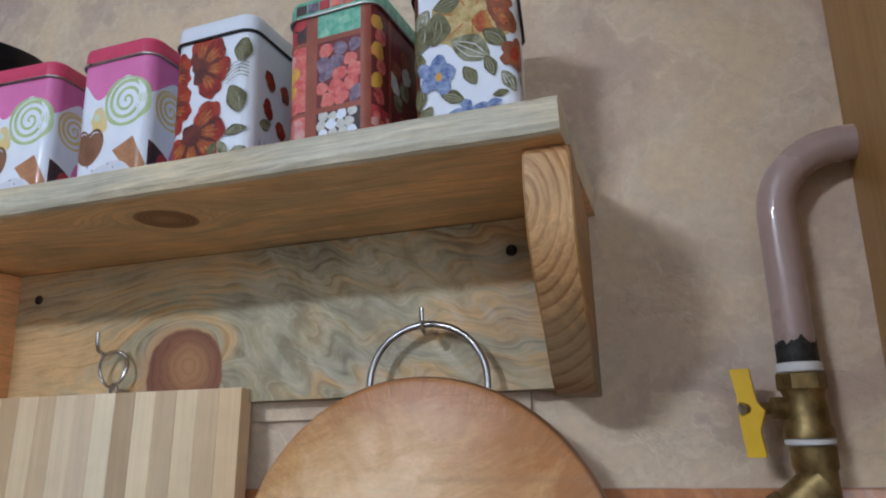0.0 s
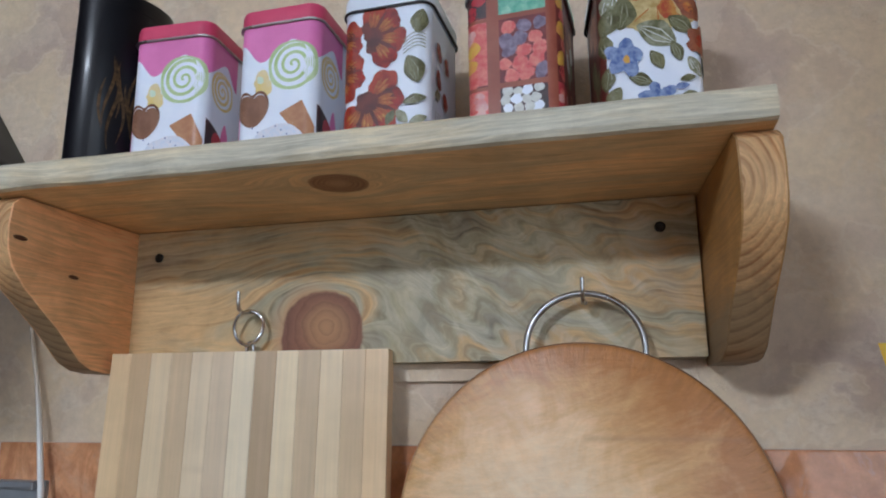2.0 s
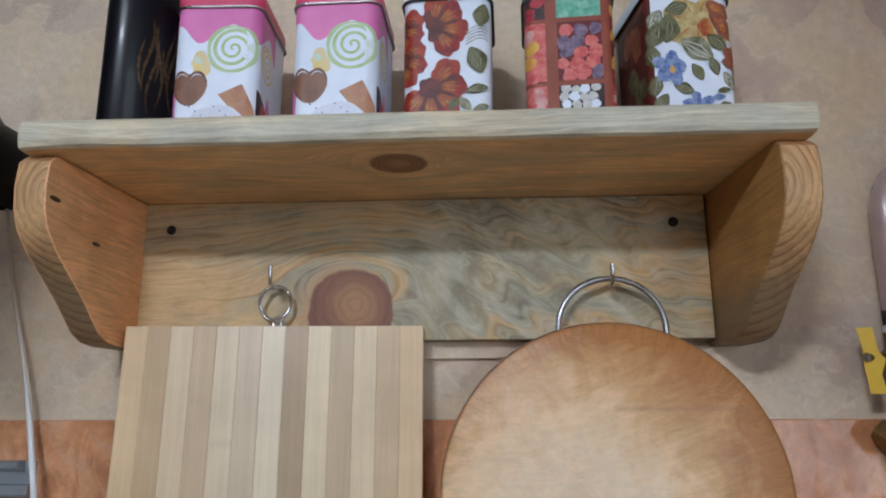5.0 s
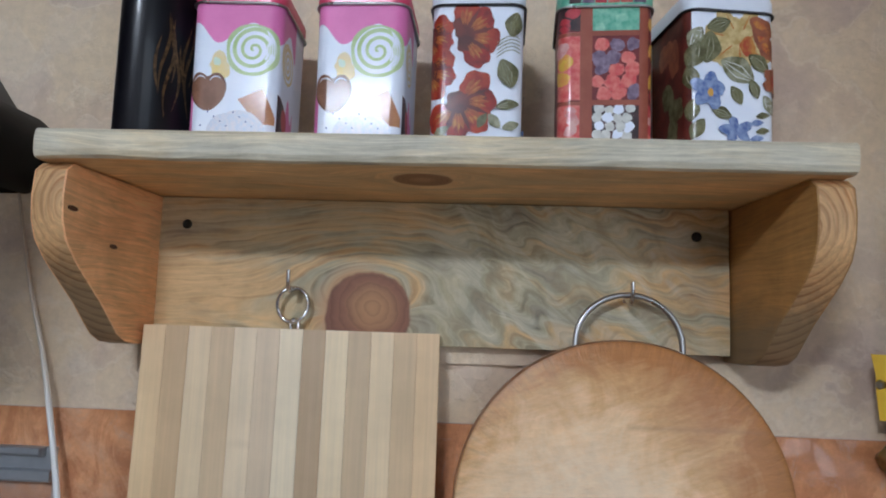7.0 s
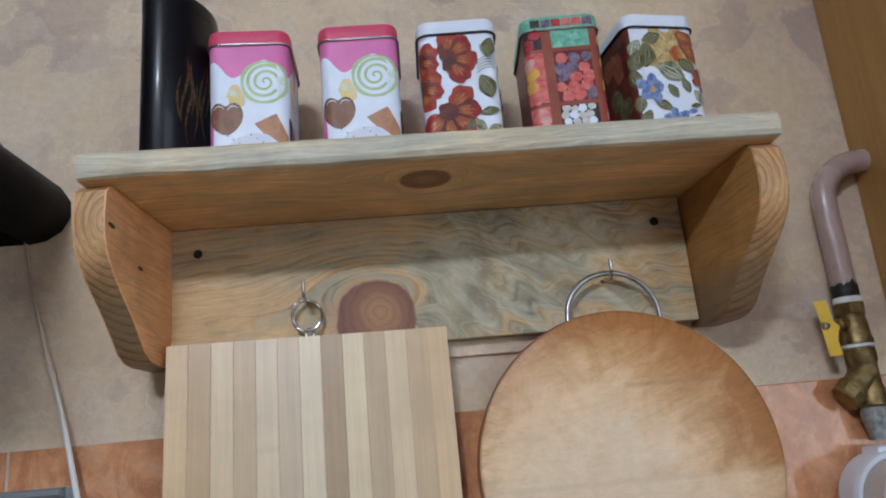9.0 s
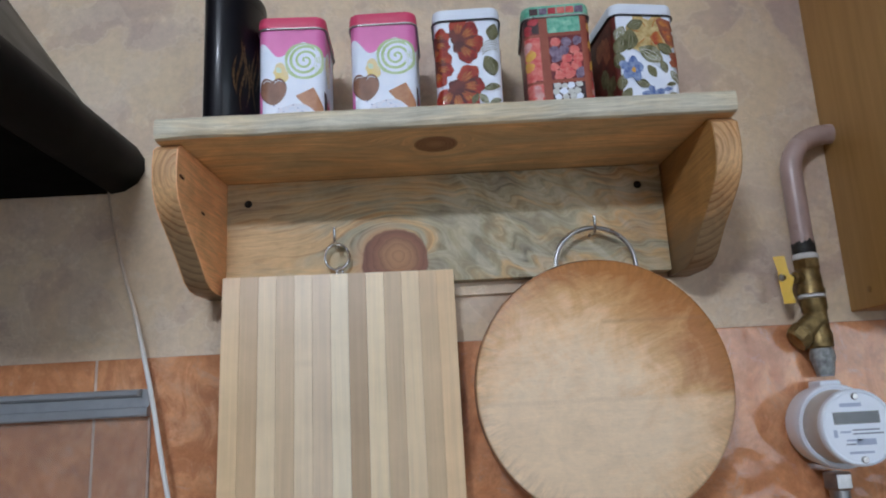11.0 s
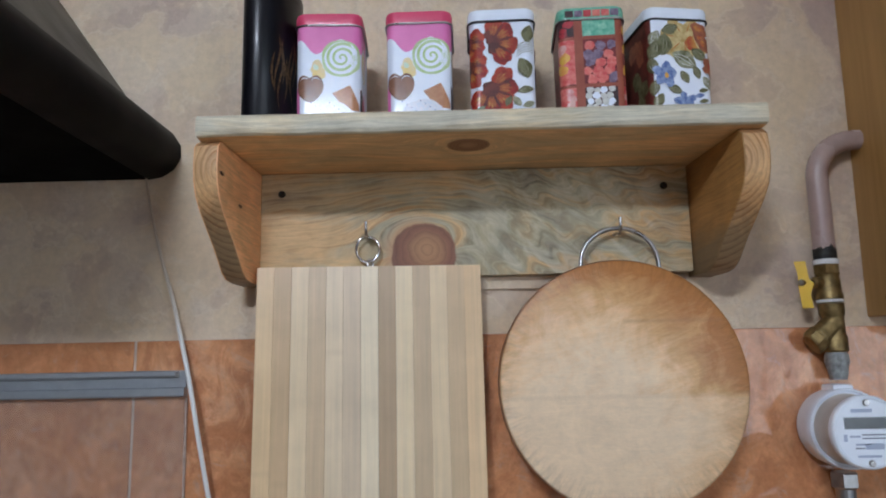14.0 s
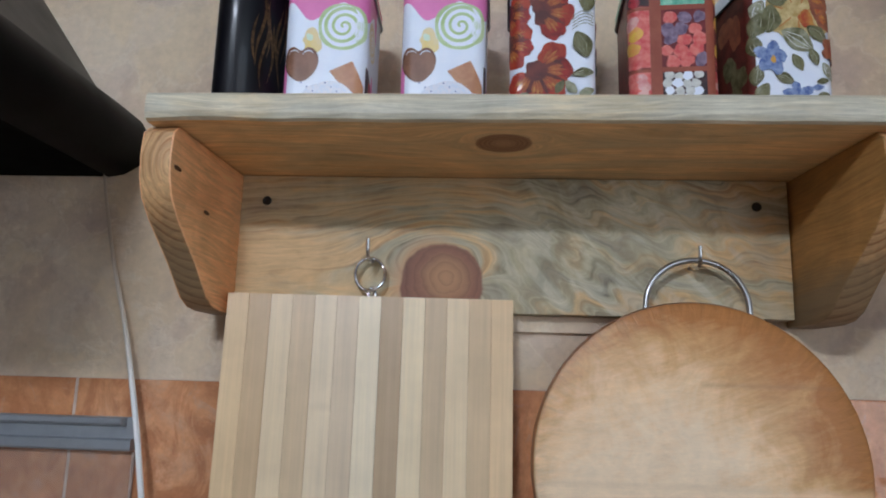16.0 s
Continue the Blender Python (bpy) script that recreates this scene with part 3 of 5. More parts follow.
def ceiling_lamp():
    """A flat oval glowing glass on a thin rod, hung from the ceiling."""
    lamp = thing("ceiling_lamp", pose(LAMP[0], LAMP[1], ROOM_Z), "oval white glass ceiling lamp, switched on", "lamp")
    drop = ROOM_Z - LAMP[2]
    part("plate", lathe(bmesh.new(), [(0.09, -0.002), (0.09, -0.02), (0.02, -0.025), (0.012, -drop + 0.0442)]), white_paint, lamp)
    n = Nodes("lamp_glass")
    mat = n.set(color=(0.9, 0.88, 0.84), emit=(0.97, 0.985, 1.0), power=LAMP_GLOW)
    part("shade", lathe(bmesh.new(), [(0.02, 0.044 - drop), (0.062, 0.036 - drop), (0.084, 0.019 - drop), (0.090, -drop), (0.084, -0.019 - drop), (0.062, -0.036 - drop), (0.012, -0.043 - drop)], Matrix.Diagonal((2.2, 0.8, 1, 1))), mat, lamp, smooth=True)


LAMP, LAMP_GLOW = (-0.42, -1.78, 2.175), 128.0
ceiling_lamp()


# ---- the shelf ----
SHELF_TOP, SHELF_UNDER = 1.625, 1.601


def wall_shelf():
    shelf = thing("wall_shelf", pose(0, 0, SHELF_UNDER), "short wall shelf of bare knotty pine with curved brackets", "shelf")
    # the top board, with an uneven front edge
    bm = bmesh.new()
    xs = [-0.323 + 0.625 * i / 48 for i in range(49)]
    cols = []
    for x in xs:
        wav = 0.0016 * noise.noise(Vector((x * 9, 0, 3))) + 0.001 * noise.noise(Vector((x * 31, 0, 1)))
        low = 0.0022 * noise.noise(Vector((x * 13, 7, 0)))
        fr = -0.186 + wav
        prof = [(0.0, 0.0), (fr + 0.006, 0.0 + low * 0.6), (fr + 0.002, 0.0015 + low), (fr, 0.006 + low), (fr - 0.0006, 0.014), (fr + 0.0005, 0.0205), (fr + 0.003, 0.0235), (fr + 0.007, 0.024), (0.0, 0.024)]
        cols.append([bm.verts.new((x, y, z)) for y, z in prof])
    for a, b in zip(cols, cols[1:]):
        for i in range(9):
            f = bm.faces.new((a[i], a[(i + 1) % 9], b[(i + 1) % 9], b[i]))
            f.material_index = 1 if 1 <= i <= 6 else 0
    for c in (cols[0][::-1], cols[-1]):
        bm.faces.new(c).material_index = 1
    part("top_board", bm, (top_wood, edge_wood), shelf)
    # the back board
    part("back_board", boxed(-0.2945, 0.2652, -0.022, 0, -0.141, -0.0006, bevel=0.0012), panel_wood, shelf).location = (0, 0, 0)
    part("batten", boxed(-0.27, 0.24, -0.006, 0, -0.158, -0.1412, bevel=0.001), wall_mat, shelf, "painted batten under the back board")
    # the brackets
    prof = [(0.0, -0.0008), (-0.166, -0.0008), (-0.1745, -0.008), (-0.1765, -0.028), (-0.1745, -0.047), (-0.168, -0.063), (-0.154, -0.078),
            (-0.134, -0.094), (-0.112, -0.111), (-0.096, -0.126), (-0.083, -0.138), (-0.068, -0.145), (-0.05, -0.1475), (0.0, -0.1475)]
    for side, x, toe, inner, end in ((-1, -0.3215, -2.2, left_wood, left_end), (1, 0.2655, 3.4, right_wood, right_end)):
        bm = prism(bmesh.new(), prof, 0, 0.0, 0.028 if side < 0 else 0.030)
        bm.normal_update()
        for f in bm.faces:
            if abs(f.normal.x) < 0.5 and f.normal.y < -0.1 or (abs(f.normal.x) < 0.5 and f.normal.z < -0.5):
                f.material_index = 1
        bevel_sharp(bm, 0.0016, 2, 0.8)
        ob = part("bracket", bm, (inner, end), shelf, "pine bracket with a rounded nose, window light put into its orange tone" if side < 0 else "pine bracket with a rounded nose, shade put into its honey tone", smooth=True)
        ob.matrix_local = pose(x, 0, 0, 0, 0, toe)
    # screws of the back board
    for x in (-0.267, 0.234):
        ob = part("screw", lathe(bmesh.new(), [(0.0048, 0.0), (0.0048, 0.0012), (0.0035, 0.0022), (0.0015, 0.0014)], pose(0, 0, 0, 90), 16), black_hole, shelf, "dark countersunk screw head")
        ob.location = (x, -0.0218, -0.028)
    # dark nail knots on the left bracket
    for y, z, r in ((-0.166, -0.037, 0.0032), (-0.104, -0.061, 0.0028)):
        ob = part("knot", lathe(bmesh.new(), [(r, 0), (r * 0.8, 0.0004)], pose(0, 0, 0, 0, 90), 12), plain("dark_knot", (0.10, 0.04, 0.018), 0.6), shelf, "small dark knot")
        ob.location, ob.scale = (-0.2927 + y * 0.038, y, z), (1, 2.4, 0.7)
    return shelf


wall_shelf()


# ---- the tins ----
TIN_W, TIN_D, TIN_R, TIN_H = 0.077, 0.092, 0.011, 0.1270


def round_rect(w, d, r, seg=12):
    out = []
    for cx, cy, a0 in ((w / 2 - r, d / 2 - r, 0), (-w / 2 + r, d / 2 - r, 90), (-w / 2 + r, -d / 2 + r, 180), (w / 2 - r, -d / 2 + r, 270)):
        for i in range(seg + 1):
            a = radians(a0 + 90 * i / seg)
            out.append((cx + r * math.cos(a), cy + r * math.sin(a)))
            if i in (0, seg):
                side = -0.0012 if i == 0 else 0.0012
                near = (out[-1][0] - side * math.sin(a), out[-1][1] + side * math.cos(a))
                out.insert(len(out) - (i == 0), near)
    return out


def loft(bm, rings):
    """Joins closed rings of points of the same count, capped at both ends."""
    vs = [[bm.verts.new(p) for p in ring] for ring in rings]
    n = len(vs[0])
    for a, b in zip(vs, vs[1:]):
        for i in range(n):
            bm.faces.new((a[i], a[(i + 1) % n], b[(i + 1) % n], b[i]))
    bm.faces.new(vs[0][::-1])
    bm.faces.new(vs[-1])
    return bm


def on_tin(u, v, lift):
    """The place on the tin's skin u metres round from the middle of the front and v above its foot."""
    a, r = TIN_W / 2 - TIN_R, TIN_R
    s, w = (1 if u >= 0 else -1), abs(u)
    arc = r * math.pi / 2
    taper = 0.985 + 0.015 * min(1, v / TIN_H)
    rr = r + lift
    if w <= a:
        x, y = w, -TIN_D / 2 - lift
    elif w <= a + arc:
        t = (w - a) / r
        x, y = a + rr * math.sin(t), -TIN_D / 2 + r - rr * math.cos(t)
    else:
        x, y = TIN_W / 2 + lift, -TIN_D / 2 + r + (w - a - arc)
    return Vector((s * x * taper, y * taper, v))


V_TOP = TIN_H - 0.0005


class Print:
    """Printed pictures on a tin: thin sheets that follow its skin, clipped at the lid."""

    def __init__(self, tin):
        self.tin, self.layer = tin, 1

    def lift(self):
        self.layer += 1
        return 0.00016 + 0.000014 * self.layer

    def blob(self, name, mat, u, v, radius, seg=28):
        """radius: a function of the angle, in metres, or a number."""
        bm, lift = bmesh.new(), self.lift()
        f = radius if callable(radius) else (lambda a: radius)
        reach = max(f(0.3 * k) for k in range(21))
        rings, seg = max(2, int(reach / 0.002)), max(seg, int(reach * 4200))
        mid = bm.verts.new(on_tin(u, min(v, V_TOP), lift))
        last = None
        for k in range(1, rings + 1):
            ring = []
            for i in range(seg):
                a = 2 * math.pi * i / seg
                d = f(a) * k / rings
                ring.append(bm.verts.new(on_tin(u + d * math.cos(a), max(0.001, min(v + d * math.sin(a), V_TOP)), lift)))
            for i in range(seg):
                j = (i + 1) % seg
                bm.faces.new((mid, ring[i], ring[j]) if last is None else (last[i], ring[i], ring[j], last[j]))
            last = ring
        return part(name, bm, mat, self.tin, smooth=True)

    def ellipse(self, name, mat, u, v, ra, rb, turn=0.0, wob=0.0, seg=24, seed=0):
        t = radians(turn)

        def f(a):
            c, s = math.cos(a - t), math.sin(a - t)
            d = ra * rb / math.sqrt((rb * c) ** 2 + (ra * s) ** 2)
            return d * (1 + wob * noise.noise(Vector((math.cos(a) * 1.6, math.sin(a) * 1.6, seed * 3.7))))
        return self.blob(name, mat, u, v, f, seg)

    def leaf(self, name, mat, u, v, length, width, turn):
        """A slightly bent leaf with two pointed ends, its tip at the angle turn."""
        t = radians(turn)

        def f(a):
            c, s = math.cos(a - t), math.sin(a - t)
            wide = width * (1.12 if s > 0 else 0.86)
            return (abs(c / (length * 0.55)) ** 1.4 + abs(s / wide) ** 1.4) ** (-1 / 1.4)
        out = self.blob(name, mat, u, v, f, 36)
        if length > 0.0155:
            for k in (-0.5, 0.0, 0.5):
                pts = [(u + length * r * math.cos(t) - width * k * (1 - abs(r) * 1.8) * math.sin(t), v + length * r * math.sin(t) + width * k * (1 - abs(r) * 1.8) * math.cos(t)) for r in (-0.42, -0.2, 0.05, 0.3, 0.46)]
                self.strip("leaf_vein", INK["sage"] if mat is INK["olive"] else INK["pebble"], pts, [0.0004, 0.0009, 0.0010, 0.0007, 0.0003])
        return out

    def strip(self, name, mat, pts, widths):
        """A ribbon along (u, v) points."""
        bm, lift = bmesh.new(), self.lift()
        rows = []
        for i, (u, v) in enumerate(pts):
            a, b = pts[max(0, i - 1)], pts[min(len(pts) - 1, i + 1)]
            du, dv = b[0] - a[0], b[1] - a[1]
            l = math.hypot(du, dv) or 1
            w = (widths[i] if isinstance(widths, (list, tuple)) else widths) / 2
            rows.append([bm.verts.new(on_tin(u + s * w * dv / l, max(0.001, min(v - s * w * du / l, V_TOP)), lift)) for s in (-1, 1)])
        for a, b in zip(rows, rows[1:]):
            bm.faces.new((a[0], a[1], b[1], b[0]))
        return part(name, bm, mat, self.tin, smooth=True)

    def panel(self, name, mat, u0, u1, v0, v1, top=None, bottom=None):
        """A field between u0 and u1; top and bottom may be functions of u."""
        bm, lift = bmesh.new(), self.lift()
        n = max(2, int((u1 - u0) / 0.0012))
        rows = []
        for i in range(n + 1):
            u = u0 + (u1 - u0) * i / n
            lo, hi = bottom(u) if bottom else v0, top(u) if top else v1
            rows.append([bm.verts.new(on_tin(u, min(v, V_TOP), lift)) for v in (lo, (lo + hi) / 2, hi)])
        for a, b in zip(rows, rows[1:]):
            for k in (0, 1):
                bm.faces.new((a[k], b[k], b[k + 1], a[k + 1]))
        return part(name, bm, mat, self.tin, smooth=True)


def ink(name, colour, colour2=None, scale=120):
    """Glossy printed tin: the tone runs between two inks."""
    n = Nodes(name)
    f = n.noise(n.coord(), scale, 4, 0.6)
    c2 = colour2 or tuple(c * 0.75 for c in colour)
    return n.set(color=n.ramp(f, (0.38, colour), (0.62, c2)), rough=0.5, coat=0.32, coat_rough=0.14, spec=0.3)


INK = dict(
    white=ink("tin_white", (0.87, 0.91, 1.0), (0.82, 0.87, 0.98), 40), pink=ink("tin_pink", (0.78, 0.22, 0.50), (0.72, 0.19, 0.45), 30),
    hot=ink("tin_hot_pink", (0.68, 0.075, 0.16), (0.62, 0.06, 0.14), 40), green=ink("tin_candy_green", (0.42, 0.56, 0.24), (0.54, 0.66, 0.38), 60),
    mint=ink("tin_pale_mint", (0.72, 0.80, 0.68), (0.66, 0.76, 0.6), 60), yellow=ink("tin_pale_yellow", (0.80, 0.62, 0.22), (0.78, 0.66, 0.38), 50),
    choc=ink("tin_chocolate", (0.14, 0.056, 0.03), (0.22, 0.10, 0.055), 60), choc2=ink("tin_milk_chocolate", (0.27, 0.13, 0.075), (0.2, 0.09, 0.05), 60),
    caramel=ink("tin_caramel", (0.42, 0.19, 0.095), (0.52, 0.27, 0.14), 60), cherry=ink("tin_cherry", (0.42, 0.03, 0.045), (0.55, 0.07, 0.08), 60),
    black=ink("tin_near_black", (0.035, 0.022, 0.025), (0.09, 0.04, 0.04), 60), sugar=ink("tin_sugar", (0.66, 0.72, 0.84), (0.78, 0.76, 0.82), 260),
    red=ink("tin_flower_red", (0.36, 0.024, 0.013), (0.17, 0.010, 0.008), 90), orange=ink("tin_flower_orange", (0.42, 0.05, 0.016), (0.26, 0.020, 0.010), 90),
    gold=ink("tin_flower_gold", (0.52, 0.24, 0.05), (0.40, 0.07, 0.025), 130), maroon=ink("tin_maroon", (0.085, 0.018, 0.014), (0.16, 0.03, 0.02), 80),
    olive=ink("tin_olive", (0.085, 0.08, 0.03), (0.20, 0.19, 0.095), 110), sage=ink("tin_sage", (0.36, 0.36, 0.25), (0.13, 0.125, 0.055), 110),
    bar=ink("tin_brick_bar", (0.28, 0.07, 0.042), (0.33, 0.095, 0.055), 50), teal=ink("tin_sugar_green", (0.12, 0.40, 0.27), (0.26, 0.56, 0.40), 150),
    jade=ink("tin_jade", (0.20, 0.50, 0.35), (0.36, 0.64, 0.48), 150), berry=ink("tin_berry_red", (0.62, 0.09, 0.085), (0.72, 0.22, 0.18), 150), plum=ink("tin_plum", (0.13, 0.085, 0.14), (0.27, 0.20, 0.28), 150),
    lemon=ink("tin_lemon", (0.72, 0.45, 0.06), (0.70, 0.32, 0.08), 120), rose=ink("tin_rose", (0.60, 0.23, 0.22), (0.70, 0.42, 0.38), 120),
    pebble=ink("tin_pebble", (0.70, 0.70, 0.66), (0.55, 0.55, 0.52), 150), deep=ink("tin_deep_red", (0.20, 0.03, 0.03), (0.12, 0.02, 0.022), 80),
    cream=ink("tin_cream_flower", (0.66, 0.53, 0.26), (0.44, 0.30, 0.10), 110), blue=ink("tin_blue", (0.09, 0.14, 0.36), (0.30, 0.38, 0.58), 170),
    rust=ink("tin_rust", (0.36, 0.12, 0.055), (0.22, 0.07, 0.04), 90), lidwhite=ink("tin_lid_white", (0.82, 0.86, 0.94), (0.78, 0.82, 0.91), 30), amber=ink("tin_amber", (0.40, 0.125, 0.028), (0.30, 0.06, 0.02), 130),
)
bead_black = plain("black_lid_bead", (0.02, 0.018, 0.02), 0.35, 0.3)


def tin_base(label, m, body, lid, bead):
    tin = thing("storage_tin", m, label, "tin", "row of tins on the shelf")
    rings = []
    for h, s, off in ((0.0, 0.985, -0.0015), (0.0015, 0.985, 0), (0.003, 0.98535, 0), (0.0635, 0.9925, 0), (TIN_H - 0.003, 0.99965, 0), (TIN_H, 1.0, 0)):
        rings.append([(x * s, y * s, h) for x, y in round_rect(TIN_W + off, TIN_D + off, TIN_R)])
    part("body", loft(bmesh.new(), rings), body, tin, smooth=True)
    rings = []
    for h, off in ((-0.004, 0.0022), (0.0, 0.003), (0.006, 0.003), (0.0095, 0.001), (0.011, -0.004)):
        rings.append([(x, y, TIN_H + 0.002 + h) for x, y in round_rect(TIN_W + off, TIN_D + off, TIN_R + off / 2 + 0.001)])
    part("lid", loft(bmesh.new(), rings), lid, tin, smooth=True)
    part("lid_bead", tube(bmesh.new(), [(x, y, TIN_H - 0.0035) for x, y in round_rect(TIN_W + 0.003, TIN_D + 0.003, TIN_R + 0.0015)], 0.0012, 8, True), bead, tin, "thin dark rolled bead")
    return tin


def sweet_tin(m):
    tin = tin_base("white and pink candy tin printed with lollipop swirls and hearts", m, INK["white"], INK["hot"], dull_steel)
    p = Print(tin)

    def drip(u):
        return 0.0975 - 0.0088 * math.cos((u + 0.0125) * 2 * math.pi / 0.050) + 0.0012 * math.sin((u + 0.0125) * 2 * math.pi / 0.025)
    p.panel("pink_icing", INK["pink"], -0.075, 0.085, 0, TIN_H, bottom=drip)
    for s in (-1, 1):
        p.panel("pink_corner", INK["pink"], -0.05 if s < 0 else 0.062, -0.0345 if s < 0 else 0.085, 0.0, 0.03, top=lambda u: 0.04 + 0.01 * math.sin(u * 300))
    for u, v, rad, c1, c2 in ((0.0155, 0.083, 0.0235, "green", "mint"), (0.0605, 0.0795, 0.0185, "yellow", "mint")):
        p.ellipse("lollipop", INK["green" if c1 == "green" else "yellow"], u, v, rad, rad, 0, 0.08, 28, 2)
        p.ellipse("lollipop_disc", INK["white"], u, v, rad * 0.86, rad * 0.86, 0, 0.03)
        sp = []
        for i in range(64):
            a = i / 63 * 5.0 * math.pi
            d = rad * 0.80 * (1 - i / 63) ** 0.85
            sp.append((u + d * math.cos(a + 0.8), v + d * math.sin(a + 0.8)))
        p.strip("swirl", INK[c1], sp, [0.0036 * (1 - 0.45 * i / 63) for i in range(64)])
    p.ellipse("lemon_drop", INK["yellow"], -0.0130, 0.068, 0.0085, 0.0105, 20, 0.45, seed=5)
    p.ellipse("lemon_shine", INK["mint"], -0.0150, 0.072, 0.0030, 0.0040, 20, 0.3, seed=2)
    # the chocolate heart
    def heart(k):
        def f(a):
            d = a - math.pi / 2
            return k * (1.0 - 0.42 * math.exp(-(((d + math.pi) % (2 * math.pi) - math.pi) / 0.42) ** 2) + 0.22 * math.exp(-((abs((d + math.pi) % (2 * math.pi) - math.pi) - math.pi) / 0.5) ** 2))
        return f
    p.blob("heart_side", INK["choc"], -0.0222, 0.0490, heart(0.0164), 40)
    p.blob("heart", INK["choc2"], -0.0211, 0.0470, heart(0.0148), 40)
    for c in (-0.0284, -0.0150):
        p.strip("heart_shine", INK["sugar"], [(c + 0.0055 * math.cos(a), 0.0532 + 0.0056 * math.sin(a)) for a in [radians(165 - 13 * k) for k in range(11)]], [0.0003 + 0.0008 * math.sin(math.pi * k / 10) for k in range(11)])
    p.panel("caramel", INK["caramel"], 0.005, 0.037, 0.02, 0.05, top=lambda u: 0.0395 + 0.47 * (u - 0.005) if u < 0.0255 else 0.0491 - 2.1 * (u - 0.0255), bottom=lambda u: max(0.018, 0.0388 - 1.2 * (u - 0.005)))
    p.panel("chocolate_bar", INK["black"], 0.0385, 0.056, 0.004, 0.046, top=lambda u: 0.046 - 0.45 * (u - 0.0385))
    p.ellipse("cherry", INK["cherry"], 0.056, 0.027, 0.0085, 0.0105, 20)
    p.ellipse("sugar_mound", INK["sugar"], 0.003, 0.012, 0.025, 0.018, 0, 0.15, seed=1)
    for k in range(9):
        p.ellipse("sugar_dot", INK["blue"], -0.026 + 0.0055 * k, 0.016 + 0.004 * ((k * 7) % 4), 0.0008, 0.0008, seg=8)
    return tin


def red_flower(p, u, v, size, start, count, spread=34, lead="red"):
    """A painted flower: a scalloped fan of broad petals out of a black-brown heart, each petal with amber and gold strokes."""
    mid = radians(start - spread * (count - 1) / 2)
    for k in range(count):
        a = radians(start - k * spread)
        d = size * 0.60
        p.ellipse("petal", INK[lead if k % 2 else "orange"], u + d * math.cos(a), v + d * math.sin(a), size * 0.42, size * 0.36, math.degrees(a), 0.3, 30, k + u * 100)
    for k in range(count - 1):
        a = radians(start - (k + 0.5) * spread)
        p.strip("petal_fold", INK["maroon"], [(u + size * r * math.cos(a), v + size * r * math.sin(a)) for r in (0.2, 0.42, 0.62, 0.84)], [size * 0.24, size * 0.18, size * 0.09, 0.0004])
    p.ellipse("flower_heart", INK["maroon"], u + size * 0.14 * math.cos(mid), v + size * 0.14 * math.sin(mid), size * 0.40, size * 0.56, math.degrees(mid), 0.6, 24, 3)
    for k in range(count):
        for side in (-10, 0, 10):
            a = radians(start - k * spread + side)
            far = 0.80 if side == 0 else 0.72
            pts = [(u + size * r * math.cos(a), v + size * r * math.sin(a)) for r in (0.30, 0.45, 0.58, far)]
            p.strip("petal_glow", INK["amber"], pts, [0.0004, size * 0.10, size * 0.12, 0.0006])
            if side <= 0:
                p.strip("petal_shine", INK["gold"], [(u + size * r * math.cos(a + 0.03), v + size * r * math.sin(a + 0.03)) for r in (0.40, 0.50, 0.60, far - 0.06)], [0.0003, size * 0.045, size * 0.05, 0.0003])


def poppy_tin(m):
    tin = tin_base("white tin painted with red and orange folk flowers", m, INK["white"], INK["lidwhite"], bead_black)
    p = Print(tin)
    red_flower(p, -0.0445, 0.098, 0.026, 25, 3, 44)
    red_flower(p, -0.0435, 0.067, 0.027, 30, 3, 44)
    red_flower(p, -0.0115, 0.0970, 0.031, 84, 4, 46)
    red_flower(p, -0.0150, 0.0400, 0.033, 45, 5, 44)
    for u, v, l, w, t, c in ((0.025, 0.064, 0.024, 0.0090, 290, "olive"), (-0.028, 0.014, 0.014, 0.004, 40, "sage"), (0.031, 0.106, 0.020, 0.0075, 80, "olive"), (0.026, 0.037, 0.018, 0.0045, 10, "olive"), (0.016, 0.024, 0.014, 0.0045, 130, "sage"),
                             (0.053, 0.048, 0.015, 0.005, 200, "sage"), (0.006, 0.024, 0.013, 0.004, 60, "olive"), (0.029, 0.020, 0.013, 0.004, 200, "sage")):
        p.leaf("leaf", INK[c], u, v, l, w, t)
    for u, v in ((0.058, 0.088), (0.056, 0.062), (0.075, 0.05), (0.080, 0.085)):
        p.ellipse("bud", INK["red"], u, v, 0.0065, 0.008, 30, 0.3, seed=u * 90)
        p.ellipse("bud_tip", INK["orange"], u - 0.002, v + 0.002, 0.003, 0.004, 30, 0.3)
    for k in range(5):
        p.strip("sprig", INK["sage"], [(0.017 + 0.018 * i / 8, 0.078 + 0.003 * k + 0.006 * math.sin(i / 8 * 2.4)) for i in range(9)], 0.0007)
    for k in range(4):
        p.strip("sprig", INK["olive"], [(0.045 + 0.006 * k + 0.002 * i / 5, 0.022 + 0.010 * i / 5) for i in range(6)], 0.0008)
    for k in range(3):
        p.ellipse("dash", INK["blue"], 0.048 + 0.012 * k, 0.014 + 0.004 * k, 0.005, 0.009, 80, 0.4, seed=k)
    return tin


